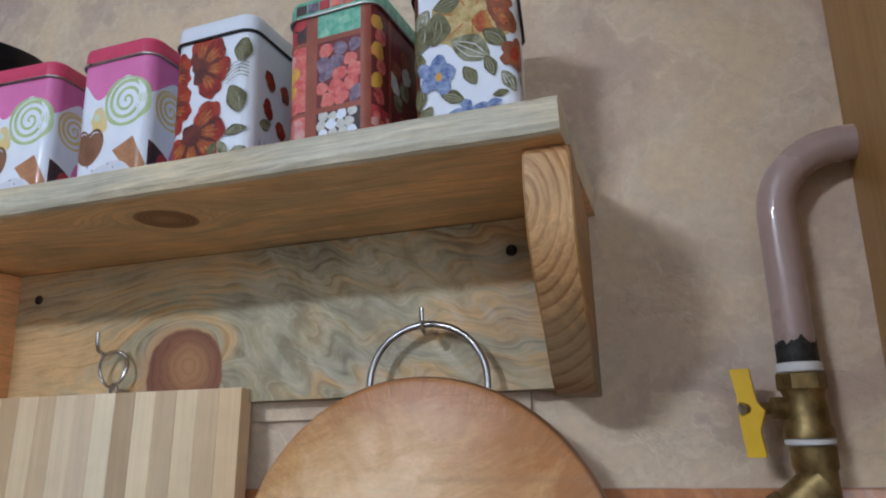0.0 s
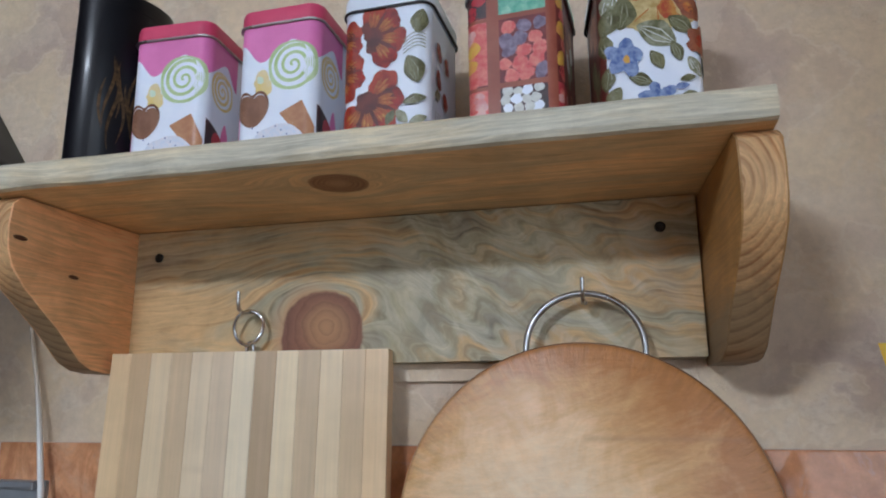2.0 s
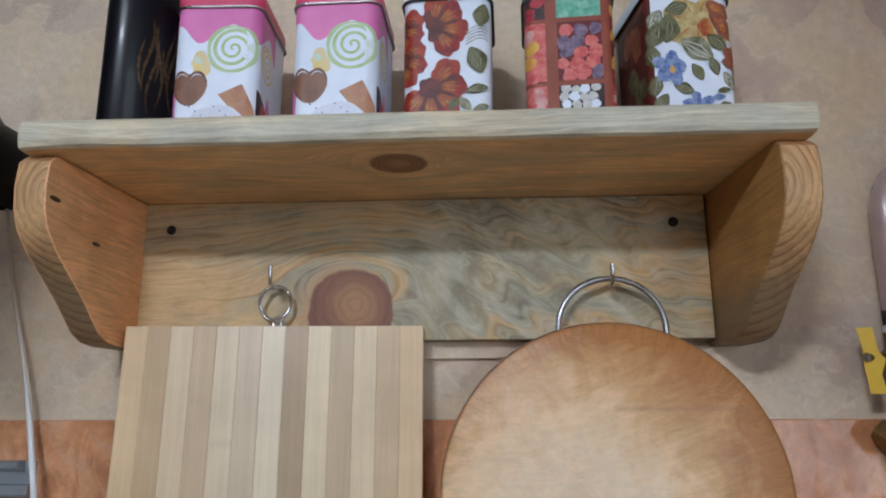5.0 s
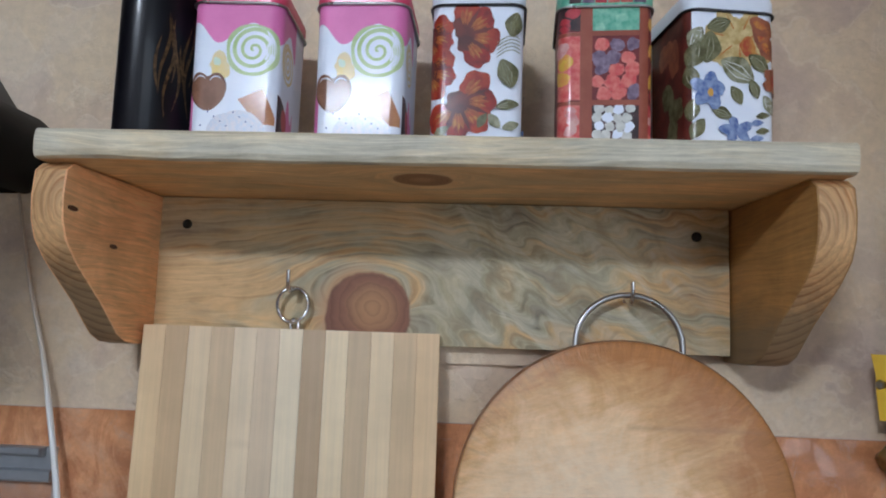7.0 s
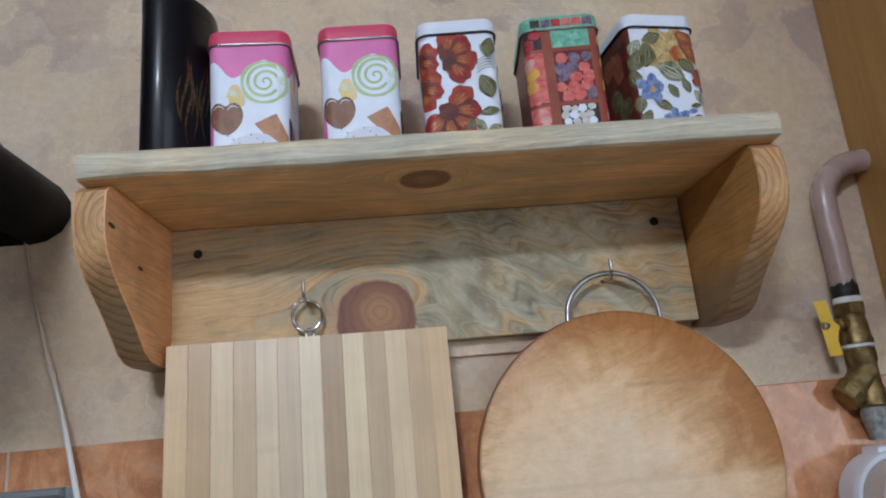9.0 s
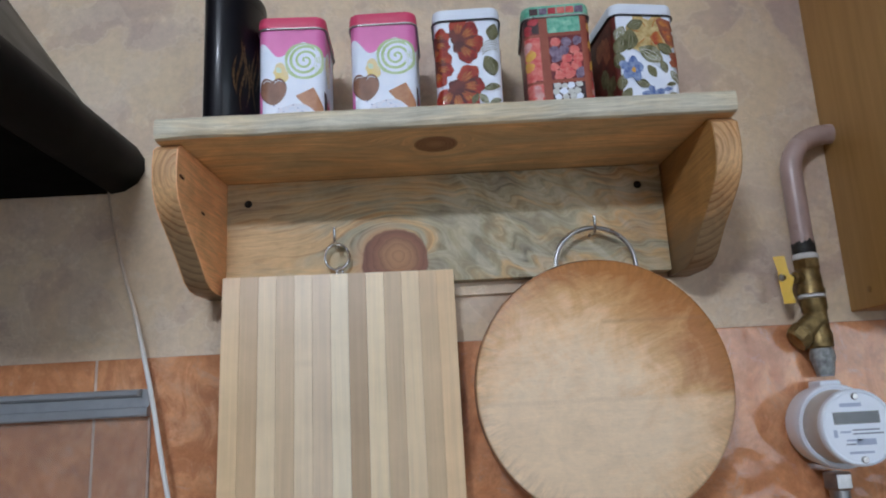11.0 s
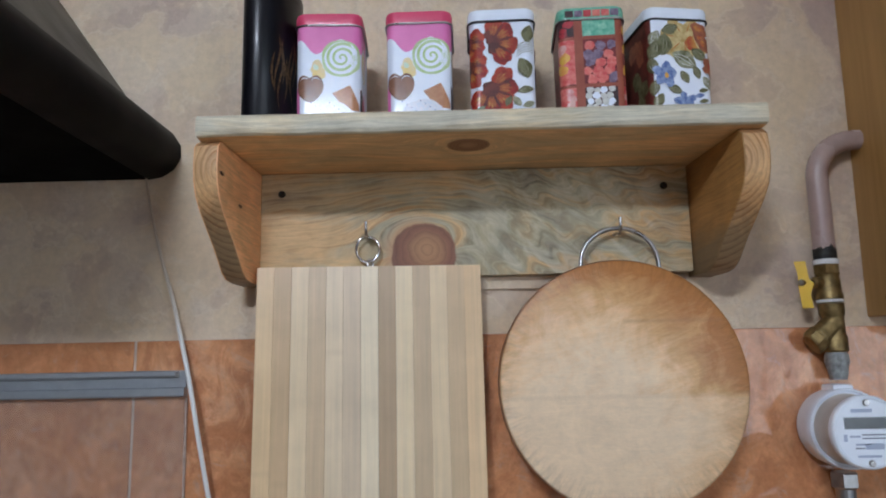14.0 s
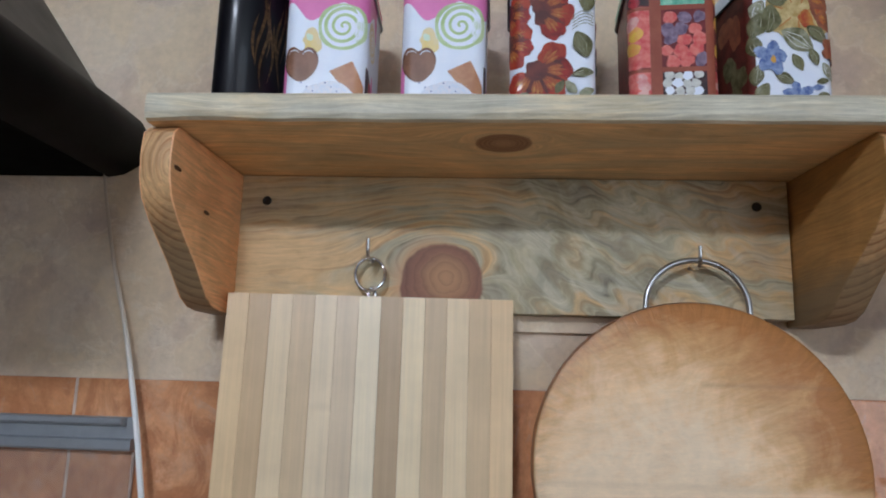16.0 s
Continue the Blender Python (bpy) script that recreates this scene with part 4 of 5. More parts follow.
def sweets_tin(m):
    tin = tin_base("red tin printed with boxes of coloured jelly sweets", m, INK["deep"], INK["teal"], dull_steel)
    p = Print(tin)
    rng = random.Random(7)

    def heap(u0, u1, v0, v1, r, tones, name, back):
        p.layer = 1
        p.panel("sweet_box", INK[back], u0, u1, v0, v1)
        row, count = 0, 0
        v = v0 + r * 0.75
        while v < v1 - r * 0.5:
            u = u0 + r * (0.8 if row % 2 else 1.3)
            while u < u1 - r * 0.5:
                p.layer = 3 + count % 17
                count += 5
                p.ellipse(name, INK[tones[(count // 5 + row) % len(tones)]], u + rng.uniform(-.2, .2) * r, v + rng.uniform(-.2, .2) * r, r * rng.uniform(0.85, 1.1), r * rng.uniform(0.75, 1.0), rng.uniform(0, 180), 0.25, 14, rng.random() * 9)
                u += r * 1.85
            v += r * 1.6
            row += 1
    heap(-0.0105, 0.0275, 0.102, TIN_H, 0.0052, ("teal", "jade", "teal"), "green_jelly", "teal")
    heap(-0.0105, 0.0275, 0.044, 0.098, 0.0066, ("berry", "berry", "berry", "plum", "plum"), "berry_jelly", "deep")
    heap(-0.0105, 0.0275, 0.004, 0.039, 0.0045, ("pebble", "pebble", "white"), "sugar_pebble", "black")
    heap(-0.0425, -0.0195, 0.104, TIN_H, 0.006, ("black", "cherry"), "dark_jelly", "black")
    heap(-0.0425, -0.0195, 0.044, 0.102, 0.0078, ("lemon", "berry", "rose", "lemon", "orange"), "fruit_jelly", "berry")
    heap(-0.0425, -0.0195, 0.004, 0.040, 0.0055, ("rose", "berry", "rose"), "rose_jelly", "berry")
    heap(0.0355, 0.058, 0.044, 0.117, 0.0075, ("rose", "berry", "pebble", "lemon"), "fruit_jelly", "deep")
    heap(0.0355, 0.058, 0.004, 0.040, 0.004, ("cherry", "rose", "berry"), "rose_jelly", "cherry")
    heap(0.062, 0.095, 0.02, 0.117, 0.009, ("deep", "rust", "pebble", "sage"), "fruit_jelly", "deep")
    p.layer = 24
    for u0, u1 in ((-0.0205, -0.0105), (0.0275, 0.0355), (0.058, 0.062)):
        p.panel("divider", INK["bar"], u0, u1, 0.001, TIN_H)
    for v in (0.0395, 0.0985):
        p.panel("divider", INK["bar"], -0.0105, 0.0275, v, v + 0.0045)
        p.panel("divider", INK["bar"], -0.0425, -0.0205, v, v + 0.003)
    # sweets on the lid's rim
    for k in range(6):
        bm = bmesh.new()
        x0 = -0.03 + 0.0105 * k
        box(bm, x0, x0 + 0.0104, -TIN_D / 2 - 0.0018, -TIN_D / 2 + 0.002, TIN_H - 0.0005, TIN_H + 0.0085, 0.0008, 1)
        part("lid_picture", bm, INK[("black", "plum", "cherry", "berry", "berry", "plum")[k]], tin)
    return tin


def meadow_tin(m):
    tin = tin_base("white tin painted with cream and blue folk flowers", m, INK["white"], INK["lidwhite"], bead_black)
    p = Print(tin)
    # the left side's shade, laid on as a dark maroon panel
    p.panel("shaded_side", INK["maroon"], -0.11, -0.0345, 0.002, TIN_H)
    for k, (u, v) in enumerate(((-0.06, 0.09), (-0.075, 0.06), (-0.058, 0.045), (-0.08, 0.1), (-0.066, 0.022))):
        p.ellipse("dark_leaf", INK[("rust", "olive", "olive", "rust", "olive")[k]], u, v, 0.011, 0.015, 40 * k, 0.3, seed=k)
    for k in range(7):
        a = 15 + 360 * k / 7
        p.ellipse("cream_petal", INK["cream"], 0.006 + 0.016 * math.cos(radians(a)), 0.100 + 0.015 * math.sin(radians(a)), 0.0155, 0.0085, a, 0.45, 24, k)
        p.strip("petal_shade", INK["gold"], [(0.006 + r * math.cos(radians(a)), 0.100 + r * math.sin(radians(a))) for r in (0.006, 0.012, 0.018, 0.024)], [0.0004, 0.0014, 0.0012, 0.0003])
    p.ellipse("flower_heart", INK["gold"], 0.014, 0.094, 0.007, 0.0085, 30, 0.3)
    for k, (u, v) in enumerate(((0.027, 0.104), (0.031, 0.093), (0.026, 0.112))):
        p.ellipse("rust_petal", INK["rust"], u, v, 0.0085, 0.011, 30 * k, 0.3, 24, k)
        p.ellipse("rust_glow", INK["gold"], u - 0.002, v + 0.001, 0.003, 0.006, 30 * k, 0.3, 14, k)
    for u, v, l, w, t, c in ((0.004, 0.073, 0.030, 0.0115, 330, "sage"), (-0.021, 0.092, 0.026, 0.0105, 260, "olive"), (0.003, 0.052, 0.016, 0.0055, 300, "olive"), (-0.031, 0.100, 0.018, 0.007, 60, "sage"),
                             (0.031, 0.045, 0.017, 0.0055, 300, "sage"), (-0.035, 0.066, 0.02, 0.0075, 100, "olive"), (-0.034, 0.038, 0.018, 0.0065, 80, "olive"), (0.047, 0.048, 0.018, 0.006, 100, "sage")):
        p.leaf("leaf", INK[c], u, v, l, w, t)
    for u, v, l, w, t in ((-0.012, 0.112, 0.02, 0.007, 200), (-0.033, 0.085, 0.022, 0.009, 250), (0.022, 0.080, 0.02, 0.007, 320), (-0.010, 0.036, 0.017, 0.0055, 340), (-0.030, 0.022, 0.018, 0.006, 60), (0.018, 0.058, 0.016, 0.005, 290)):
        p.leaf("leaf", INK["olive"], u, v, l, w, t)
    for k in range(5):
        a = 72 * k + 10
        p.ellipse("blue_petal", INK["blue"], -0.021 + 0.0075 * math.cos(radians(a)), 0.055 + 0.0085 * math.sin(radians(a)), 0.0078, 0.0058, a, 0.3, 22, k)
    p.ellipse("flower_eye", INK["lemon"], -0.0195, 0.053, 0.0026, 0.0032, 0, 0.3)
    for k in range(5):
        a = 72 * k + 30
        p.ellipse("blue_petal", INK["blue"], 0.002 + 0.008 * math.cos(radians(a)), 0.022 + 0.0055 * math.sin(radians(a)), 0.0072, 0.0042, a, 0.3, 20, k + 9)
    for k in range(4):
        p.leaf("leaf", INK["olive" if k % 2 else "blue"], 0.020 + 0.005 * (k % 2), 0.016 + 0.0065 * k, 0.011, 0.0028, 10)
    for k in range(5):
        a = 72 * k
        p.ellipse("rust_petal", INK["rust"], 0.0365 + 0.006 * math.cos(radians(a)), 0.066 + 0.007 * math.sin(radians(a)), 0.006, 0.0052, a, 0.3, 18, k + 4)
    p.ellipse("flower_eye", INK["orange"], 0.0365, 0.066, 0.004, 0.005, 0, 0.3)
    return tin


FRONT = -0.14 + TIN_D / 2
first = sweet_tin(pose(-0.187, FRONT, SHELF_TOP, 0, 0, 2))
copy_thing(first, pose(-0.078, FRONT, SHELF_TOP, 0, 0, -1))
poppy_tin(pose(0.021, FRONT, SHELF_TOP, 0, 0, -2))
sweets_tin(pose(0.1285, FRONT + 0.001, SHELF_TOP, 0, 0, -4))
meadow_tin(pose(0.2245, FRONT + 0.008, SHELF_TOP, 0, 0, 8))


def canister():
    can = thing("tall_canister", pose(-0.2580, -0.112, SHELF_TOP, 0, 0, -22), "tall black oval tin with faded gold print", "tin", "row of tins on the shelf")

    def ring(a, b, h):
        return [(a * math.cos(2 * math.pi * i / 40), b * math.sin(2 * math.pi * i / 40), h) for i in range(40)]
    part("body", loft(bmesh.new(), [ring(0.027, 0.045, 0), ring(0.028, 0.046, 0.002), ring(0.028, 0.046, 0.166)]), can_black, can, smooth=True)
    part("lid", loft(bmesh.new(), [ring(0.0283, 0.0463, 0.166), ring(0.0286, 0.0466, 0.176), ring(0.0275, 0.0455, 0.1815), ring(0.018, 0.033, 0.1835)]), can_black, can, smooth=True)
    rng = random.Random(3)
    for k in range(9):
        bm = bmesh.new()
        a0, h0 = -0.62 + 0.085 * k + rng.uniform(-.05, .05), rng.uniform(0.02, 0.06)
        rows = []
        for i in range(13):
            h = h0 + (0.05 + 0.05 * ((k * 7) % 5) / 5) * i / 12
            a = a0 + 0.09 * math.sin(h * 70 + k)
            w = 0.035 * math.sin(math.pi * (i + 0.5) / 13)
            rows.append([bm.verts.new((0.0282 * math.cos(a + s * w), 0.0462 * math.sin(a + s * w), h)) for s in (-1, 1)])
        for a, b in zip(rows, rows[1:]):
            bm.faces.new((a[0], a[1], b[1], b[0]))
        part("gold_print", bm, gold_faint, can)


canister()


# ---- boards that hang from the shelf ----
def strip_board():
    w, h, t, count = 0.281, 0.40, 0.018, 13
    board = thing("cutting_board", BOARD_POSE, "rectangular cutting board glued from light and dark bamboo strips", "cutting board")
    light, mid, dark = (0.83, 0.66, 0.45), (0.69, 0.52, 0.34), (0.545, 0.40, 0.26)
    # strip tones; the middle ones are paler and greyer, window sheen put into colour
    tones = [(0.79, 0.58, 0.35), (0.64, 0.455, 0.275), light, mid, (0.81, 0.66, 0.48), (0.73, 0.58, 0.42), (0.89, 0.76, 0.57), dark, (0.89, 0.73, 0.51), (0.66, 0.50, 0.33), (0.83, 0.66, 0.45), (0.70, 0.52, 0.33), (0.82, 0.60, 0.37)]
    sw = w / count
    for i, c in enumerate(tones):
        bm = boxed(-w / 2 + i * sw + 0.00002, -w / 2 + (i + 1) * sw - 0.00002, -t, 0, -h, 0)
        es = [e for e in bm.edges if abs(e.verts[0].co.x - e.verts[1].co.x) < 1e-6]
        bmesh.ops.bevel(bm, geom=es, offset=0.0005, segments=1, affect="EDGES")
        part("strip", bm, bamboo_tone("bamboo_strip", c), board)
    # the small eyelet and the key ring on which it hangs
    part("eyelet", tube(bmesh.new(), [(-0.0035 + 0.0035 * math.cos(a) + 0.0035, -t * 0.5 + 0.001, 0.004 + 0.006 * math.sin(a)) for a in [2 * math.pi * k / 14 for k in range(14)]], 0.0016, 8, True), steel, board)
    part("ring", tube(bmesh.new(), [(-0.0025 + 0.0150 * math.cos(a), -t * 0.5 + 0.002 * math.sin(2 * a), 0.0235 + 0.0165 * math.sin(a)) for a in [2 * math.pi * k / 36 for k in range(36)]], 0.0018, 10, True), steel, board, "thin chrome key ring", smooth=True)


BOARD_POSE = pose(-0.1505, -0.0255, 1.4715, -2.6, 0, 3.2)
strip_board()


def round_board():
    r, t = 0.1515, 0.022
    board = thing("round_cutting_board", ROUND_POSE, "round worn wooden cutting board with a steel loop", "cutting board")
    prof = [(r - 0.006, 0.0), (r - 0.0015, 0.0018), (r, 0.006), (r, t - 0.006), (r - 0.0015, t - 0.0018), (r - 0.006, t)]
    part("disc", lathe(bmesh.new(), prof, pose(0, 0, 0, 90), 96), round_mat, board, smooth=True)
    pts = [(-0.0425, -t / 2, r - 0.03)] + [(0.0065 + 0.049 * math.cos(a), -t / 2, r - 0.004 + 0.046 * math.sin(a)) for a in [math.pi - math.pi * k / 22 for k in range(23)]] + [(0.0555, -t / 2, r - 0.03)]
    part("loop", tube(bmesh.new(), pts, 0.0027, 12), dull_steel, board, "steel wire hanging loop", smooth=True)


ROUND_POSE = pose(0.1590, -0.0390, 1.3205, -2.6, 0, 0.5)
round_board()


def wall_hook(x, z):
    hook = thing("screw_hook", pose(x, -0.022, z), "small bright screw hook in the shelf's back board", "hook", "hooks under the shelf")
    pts = [(0, 0.012, -0.004), (0, -0.010, -0.004), (0, -0.018, -0.0065), (0, -0.026, -0.0075), (0, -0.032, -0.004), (0, -0.034, 0.003), (0, -0.034, 0.012)]
    part("shank", tube(bmesh.new(), pts, 0.0020, 10), steel, hook, smooth=True)
    part("collar", lathe(bmesh.new(), [(0.0024, 0), (0.0020, 0.0012)], pose(0, 0, -0.004, 90), 14), dull_steel, hook)


wall_hook(-0.1525, 1.5155)
wall_hook(0.1665, 1.5135)


# ---- the cooker hood ----
def cooker_hood():
    hood = thing("cooker_hood", pose(0, 0, 0), "black sloping cooker hood with a rounded rim", "hood")
    depth = 0.50
    rim = [(-0.454, 1.603), (-0.436, 1.606), (-0.420, 1.616), (-0.411, 1.632), (-0.412, 1.650), (-0.423, 1.667), (-0.445, 1.684), (-0.470, 1.694), (-0.4995, 1.694), (-0.4995, 1.606), (-0.456, 1.606)]
    part("rim", prism(bmesh.new(), rim, 1, -depth, -0.001), hood_rim, hood, smooth=True)
    bm = bmesh.new()
    a = [(-0.470, -0.001, 1.6942), (-0.470, -depth + 0.03, 1.6942), (-1.21, -depth + 0.03, 1.6942), (-1.21, -0.001, 1.6942)]
    b = [(-0.663, -0.001, 1.965), (-0.663, -0.26, 1.965), (-1.02, -0.26, 1.965), (-1.02, -0.001, 1.965)]
    loft(bm, [a, b])
    part("slope", bm, hood_black, hood)
    part("chimney", boxed(-1.02, -0.6625, -0.26, -0.001, 1.965, ROOM_Z - 0.002, 0.002), hood_black, hood)
    part("filter_panel", boxed(-1.21, -0.4565, -depth + 0.002, -0.001, 1.6035, 1.6058), hood_dark, hood, "dark underside of the hood")


cooker_hood()


# ---- cable and rail ----
def cable():
    pts = [(-0.4565, -0.006, 1.607), (-0.450, -0.006, 1.575), (-0.441, -0.006, 1.535), (-0.428, -0.008, 1.49), (-0.411, -0.012, 1.44), (-0.396, -0.017, 1.388), (-0.380, -0.024, 1.33), (-0.366, -0.03, 1.27), (-0.353, -0.026, 1.20), (-0.338, -0.02, 1.12), (-0.322, -0.015, 1.03), (-0.31, -0.012, 0.92)]
    pts = [Vector(p) for p in pts]
    line = []
    for i in range(len(pts) - 1):
        p0, p1, p2, p3 = pts[max(0, i - 1)], pts[i], pts[i + 1], pts[min(len(pts) - 1, i + 2)]
        for k in range(5):
            t = k / 5
            line.append(0.5 * (2 * p1 + (p2 - p0) * t + (2 * p0 - 5 * p1 + 4 * p2 - p3) * t * t + (3 * p1 - p0 - 3 * p2 + p3) * t ** 3))
    bm = tube(bmesh.new(), line, 0.0030, 8)
    for i, v in enumerate(bm.verts):
        mid = line[i // 8]
        v.co = mid + (v.co - mid) * min(1.0, 0.42 + 0.022 * (i // 8))
    tagged(part("power_cable", bm, cable_white, smooth=True), "thin white cable hanging from the hood", "cable")


cable()


def rail():
    ob = thing("wall_rail", pose(-0.39, -0.0035, 1.3305), "grey aluminium profile rail on the tiles", "rail")
    part("back_plate", boxed(-0.75, 0.0, -0.006, 0.0, -0.0165, 0.0165, 0.0006, 1), aluminium, ob)
    part("lower_lip", prism(bmesh.new(), [(-0.006, -0.0165), (-0.0115, -0.0165), (-0.013, -0.0145), (-0.013, -0.006), (-0.011, -0.0045), (-0.006, -0.0045)], 0, -0.75, 0.0), aluminium, ob)
    part("upper_lip", prism(bmesh.new(), [(-0.006, 0.0075), (-0.0105, 0.0085), (-0.012, 0.0105), (-0.012, 0.015), (-0.0105, 0.0165), (-0.006, 0.0165)], 0, -0.75, -0.009), aluminium, ob)
    part("end_clip", boxed(-0.0125, -0.0088, -0.0135, -0.006, 0.008, 0.0158, 0.0006, 1), dull_steel, ob)


rail()


def splash_panel():
    """A clear sheet that hangs from the rail in front of the tiles: mostly see-through, with a faint haze and a polished edge."""
    n = Nodes("clear_plastic")
    haze = n.ramp(n.noise(n.coord(), 12, 5, 0.65, 0.6), (0.35, 0.10), (0.7, 0.22))
    n.set(color=(0.56, 0.47, 0.40), rough=0.22, spec=0.5)
    clear, mixed = n.t.nodes.new("ShaderNodeBsdfTransparent"), n.t.nodes.new("ShaderNodeMixShader")
    n.put(mixed.inputs[0], haze)
    n.t.links.new(clear.outputs[0], mixed.inputs[1])
    n.t.links.new(n.bsdf.outputs[0], mixed.inputs[2])
    n.t.links.new(mixed.outputs[0], n.out.inputs["Surface"])
    ob = thing("splash_panel", pose(-0.388, -0.0066, 1.313), "clear plastic splash panel hanging under the grey rail", "panel")
    part("sheet", boxed(-0.75, -0.003, -0.0022, 0.0, -0.445, 0.0), n.mat, ob)
    part("edge", boxed(-0.0029, 0.0, -0.0024, 0.0002, -0.445, 0.0, 0.0004, 1), plain("polished_plastic_edge", (0.44, 0.34, 0.28), 0.25, vary=0.1), ob, "pale polished edge")


splash_panel()


# ---- gas pipe, valve and meter ----
PX, PY = 0.4345, -0.0215


def gas_pipe():
    pipe = thing("gas_pipe", pose(0, 0, 0), "mauve-grey painted gas pipe bent into the cabinet", "pipe")
    pts = [(PX, PY, 1.466), (PX, PY, 1.50), (PX, PY, 1.56), (PX, PY, 1.578)]
    pts += [(PX + 0.05 - 0.05 * math.cos(a), PY, 1.578 + 0.05 * math.sin(a)) for a in [radians(9 * k) for k in range(1, 11)]] + [(PX + 0.1, PY, 1.630)]
    part("bend", tube(bmesh.new(), pts, 0.0132, 24), pipe_paint, pipe, smooth=True)
    bm = lathe(bmesh.new(), [(0.0136, 1.470), (0.0136, 1.4835), (0.0133, 1.4845)], pose(PX, PY, 0), 64)
    for v in bm.verts:
        if v.co.z > 1.48:
            v.co.z += 0.0075 * noise.noise(Vector((v.co.x * 420, v.co.y * 420, 4)))
    part("bare_thread", bm, black_chip, pipe, "chipped dark pipe thread")


gas_pipe()


def gas_valve():
    v = thing("gas_valve", pose(PX, PY, 1.442) @ Matrix.Diagonal((0.88, 0.88, 1, 1)), "brass ball valve with a yellow butterfly handle", "valve")
    part("tape", lathe(bmesh.new(), [(0.0155, 0.0215), (0.0172, 0.0225), (0.0172, 0.0275), (0.0155, 0.0285)], seg=28), tape_white, v, "white thread tape")
    part("lower_tape", lathe(bmesh.new(), [(0.0155, -0.0275), (0.0182, -0.0265), (0.0182, -0.0235), (0.0155, -0.0225)], seg=28), tape_white, v, "white thread tape")
    bm = lathe(bmesh.new(), [(0.0175, 0.0095), (0.0185, 0.0105), (0.0185, 0.0205), (0.0172, 0.0215)], seg=6)
    part("hex_collar", bm, brass, v)
    part("body", lathe(bmesh.new(), [(0.0165, 0.0095), (0.0150, 0.006), (0.0165, -0.002), (0.0168, -0.014), (0.0185, -0.018), (0.0185, -0.0225)], seg=28), brass, v, smooth=True)
    turn = pose(0, 0, 0, 0, 0, 200)
    part("stem", lathe(bmesh.new(), [(0.0075, 0.012), (0.0075, 0.026), (0.004, 0.028), (0.004, 0.0485)], turn @ pose(0, 0, -0.002, 0, 90), 16), brass, v)
    part("nut", lathe(bmesh.new(), [(0.0045, 0.0485), (0.0045, 0.0515), (0.003, 0.0525)], turn @ pose(0, 0, -0.002, 0, 90), 6), dull_steel, v)
    bm = bmesh.new()
    prof = [(-0.0015, -0.028), (0.0105, -0.028), (0.0085, -0.012), (0.0115, -0.004), (0.013, 0.0), (0.0085, 0.006), (0.0075, 0.012), (0.0060, 0.027), (-0.0065, 0.027), (-0.0035, 0.010), (-0.0035, -0.006)]
    prism(bm, prof, 1, -0.0016, 0.0016)
    hd = part("butterfly_handle", bm, yellow_paint, v, "yellow butterfly handle")
    hd.matrix_local = pose(-0.0455, -0.0155, -0.004, 0, 0, -22) @ Matrix.Diagonal((1.2, 1, 1.08, 1))


gas_valve()


def strainer():
    s = thing("pipe_strainer", pose(PX + 0.001, PY, 1.385) @ Matrix.Diagonal((0.9, 0.9, 1, 1)), "brass Y-shaped pipe strainer", "strainer")
    part("body", lathe(bmesh.new(), [(0.0165, 0.029), (0.0165, 0.016), (0.0145, 0.012), (0.0150, -0.010), (0.0168, -0.014), (0.0168, -0.030), (0.0150, -0.032)], seg=28), brass, s, smooth=True)
    m = pose(0, -0.002, 0.004, 0, 0, 0) @ pose(0, 0, 0, 0, -128, 0)
    part("branch", lathe(bmesh.new(), [(0.0145, -0.004), (0.0145, 0.026), (0.0165, 0.027), (0.0165, 0.030)], m, 28), brass, s, smooth=True)
    part("cap", lathe(bmesh.new(), [(0.0170, 0.0302), (0.0170, 0.040), (0.0150, 0.043), (0.008, 0.044)], m, 8), brass, s)
    bm = lathe(bmesh.new(), [(0.013, -0.032), (0.0155, -0.036), (0.016, -0.044), (0.0135, -0.050), (0.0125, -0.058), (0.0105, -0.066)], seg=24)
    for v in bm.verts:
        v.co += Vector((1, 1, 0)) * 0.002 * noise.noise(v.co * 130)
    part("sealed_thread", bm, grey_seal, s, "grey smeared thread sealant", smooth=True)


strainer()


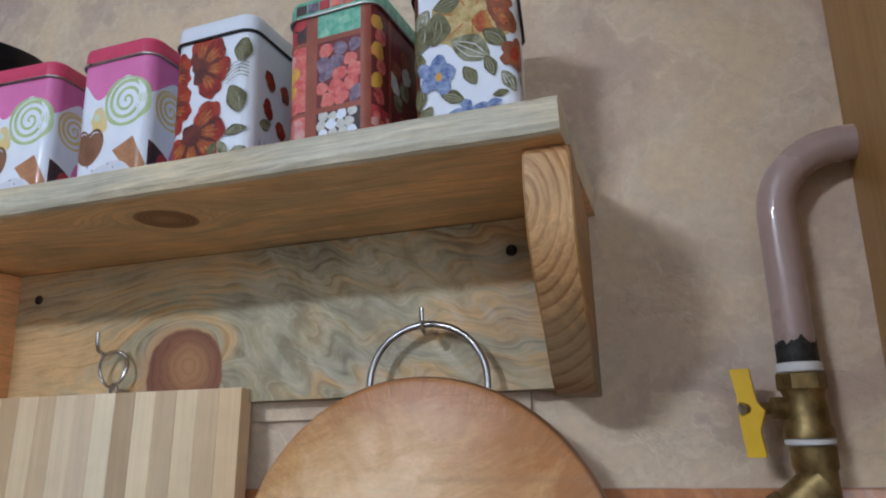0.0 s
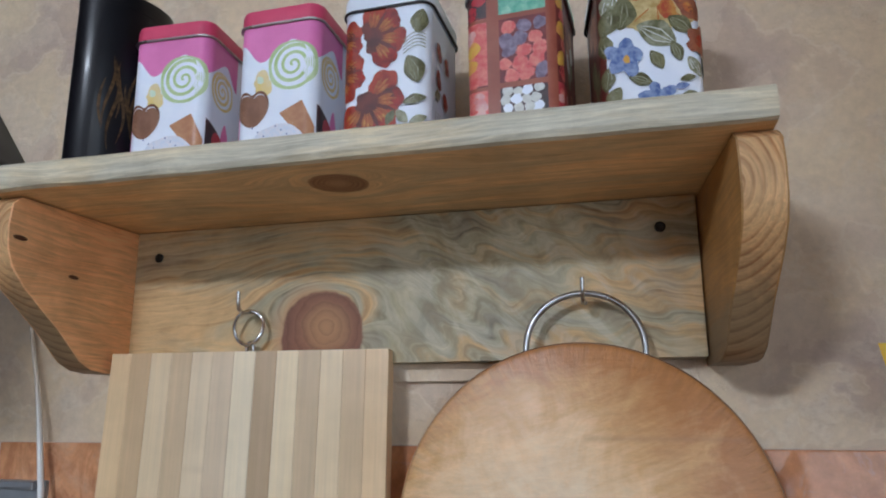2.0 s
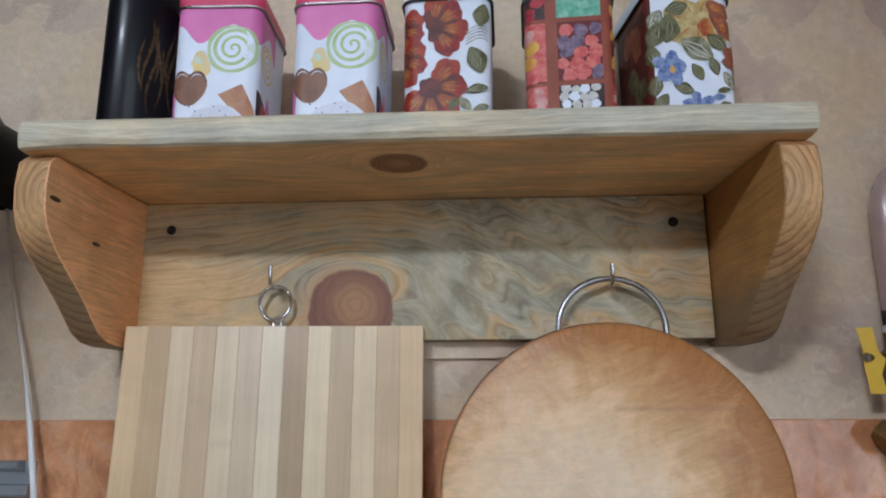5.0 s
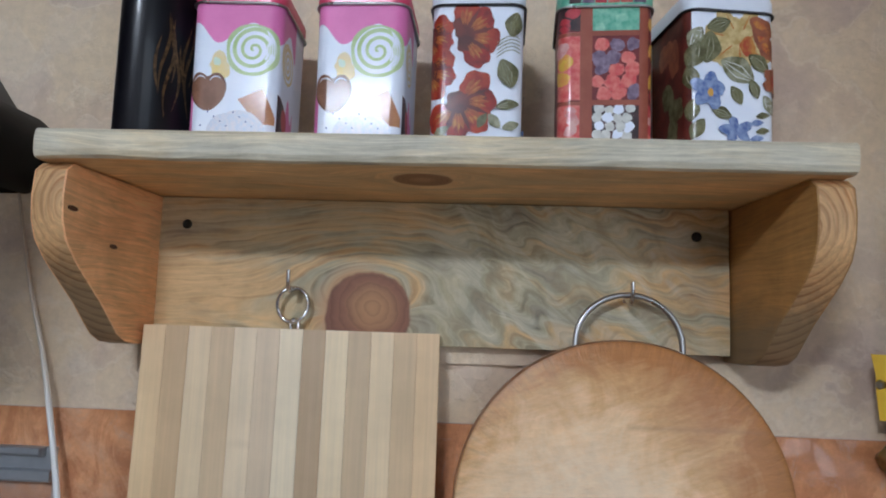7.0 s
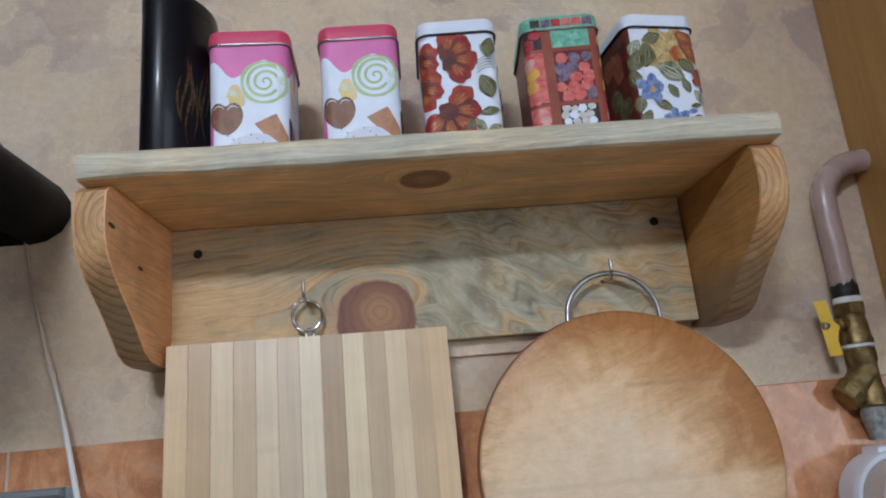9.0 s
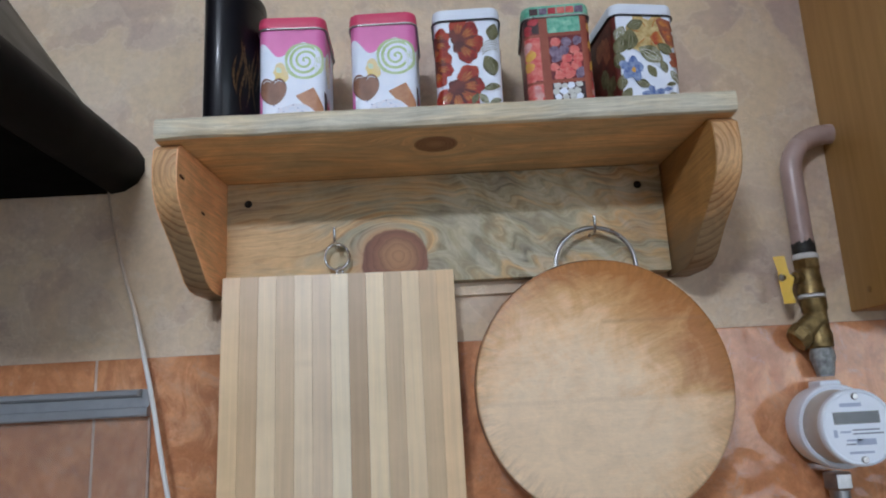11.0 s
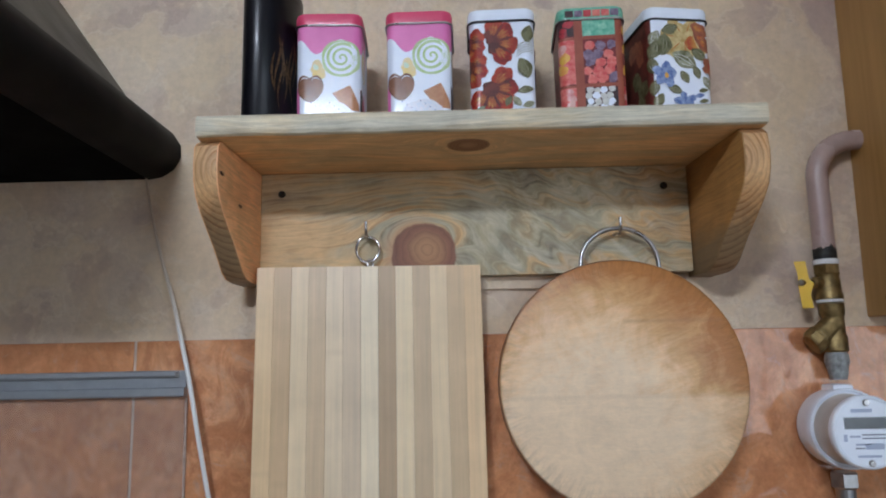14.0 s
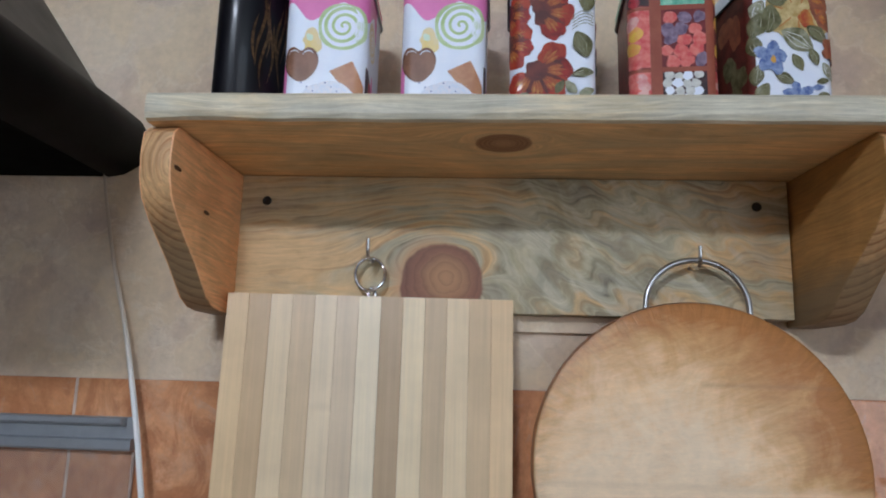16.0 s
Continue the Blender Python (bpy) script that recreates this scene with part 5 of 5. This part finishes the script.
def gas_meter():
    cx, cz = 0.4280, 1.2615
    g = thing("gas_meter", pose(cx, -0.004, cz), "small round white gas meter with a grey display", "meter")
    back = pose(0, 0, 0, 90)
    part("shell", lathe(bmesh.new(), [(0.038, 0.004), (0.046, 0.008), (0.0482, 0.032), (0.0482, 0.042), (0.047, 0.0445), (0.0450, 0.045), (0.0443, 0.042)], back, 56), meter_white, g, smooth=True)
    part("barrel", lathe(bmesh.new(), [(0.0425, 0.036), (0.0405, 0.055), (0.0395, 0.073)], back, 56), meter_beige, g, smooth=True)
    part("inlet_boss", boxed(-0.013, 0.013, -0.040, -0.010, 0.038, 0.0525, 0.004), meter_white, g)
    face = part("dial", lathe(bmesh.new(), [(0.0410, 0.0725), (0.0420, 0.075), (0.0420, 0.081), (0.0405, 0.0835), (0.0385, 0.084), (0.0375, 0.0828)], back, 64), meter_white, g)
    y = -0.0828
    def plate(name, mat, x0, x1, z0, z1, d=0.0006, label=""):
        part(name, boxed(x0, x1, y - d, y + 0.0003, z0, z1), mat, face, label)
    plate("display", lcd_grey, -0.027, 0.024, 0.004, 0.017, 0.0008, "grey unlit number display")
    for x0, x1, z0, z1, mat in ((-0.018, 0.006, 0.0225, 0.0265, ink_blue), (-0.029, -0.025, -0.010, -0.002, ink_blue), (-0.008, 0.022, -0.0035, -0.0020, ink_dark), (-0.022, -0.010, -0.0055, -0.0035, ink_blue),
                                (-0.008, 0.026, -0.0075, -0.0060, ink_dark), (-0.016, 0.002, -0.0145, -0.0125, ink_blue), (-0.005, 0.016, -0.019, -0.0125, ink_blue), (-0.017, -0.006, -0.0185, -0.017, ink_dark), (-0.015, 0.012, -0.028, -0.0255, ink_blue)):
        plate("printed_bar", mat, x0, x1, z0, z1, 0.0004)
    for z in (0.0335, -0.0345):
        part("seal_screw", lathe(bmesh.new(), [(0.0038, 0.082), (0.0038, 0.0845), (0.003, 0.0855)], pose(0, 0, z) @ back, 14), dull_steel, face)
    part("outlet_nut", lathe(bmesh.new(), [(0.0145, -0.053), (0.0165, -0.055), (0.0165, -0.070), (0.013, -0.073)], pose(0, -0.02, 0), 6), dull_steel, g, "dull steel hex nut")
    part("outlet_pipe", lathe(bmesh.new(), [(0.0115, -0.073), (0.0115, -0.10), (0.0095, -0.102), (0.0095, -0.42)], pose(0, -0.02, 0), 20), dull_steel, g, "dull steel pipe", smooth=False)


gas_meter()


# ---- the wall cabinet ----
def wall_cabinet():
    c = thing("wall_cabinet", pose(0.4915, 0, 1.397, 0, 0.5, 0), "brown wood-laminate wall cabinet", "cabinet")
    part("body", boxed(0, 0.60, -0.31, -0.001, 0, 0.72, 0.0012, 1), cabinet_mat, c)
    part("door", boxed(0.002, 0.598, -0.330, -0.3115, 0.002, 0.718, 0.002), cabinet_mat, c)
    part("cover_cap", lathe(bmesh.new(), [(0.004, 0.0), (0.004, 0.0008), (0.003, 0.0012)], pose(0, -0.048, 0.022, 0, -90), 14), plain("cap_brown", (0.30, 0.16, 0.05), 0.5), c)


wall_cabinet()


# ---- tiles, last ----
def tiles():
    back = tagged(part("tile_backing", boxed(ROOM_X0, ROOM_X1, -0.0030, 0.0, 0.85, TILE_TOP - 0.0012), grout_mat), "terracotta wall tiles with pale joints", "tiles", kind="structure")
    w, h, gap = 0.348, 0.2265, 0.0036
    bm = boxed(-w / 2 + gap / 2, w / 2 - gap / 2, -0.0042, -0.0005, -h / 2 + gap / 2, h / 2 - gap / 2, 0.0011, 2)
    one = part("tile", bm, tile_mat, back)
    mesh = one.data
    spots = [(-0.46 + w * (i + 0.5), TILE_TOP - h * (j + 0.5)) for j in range(2) for i in range(-5, 7) if ROOM_X0 < -0.46 + w * i and -0.46 + w * (i + 1) < ROOM_X1]
    for k, (x, z) in enumerate(spots):
        ob = one if k == 0 else new("tile", mesh)
        ob.parent = back
        ob.location = (x, 0, z)


tiles()
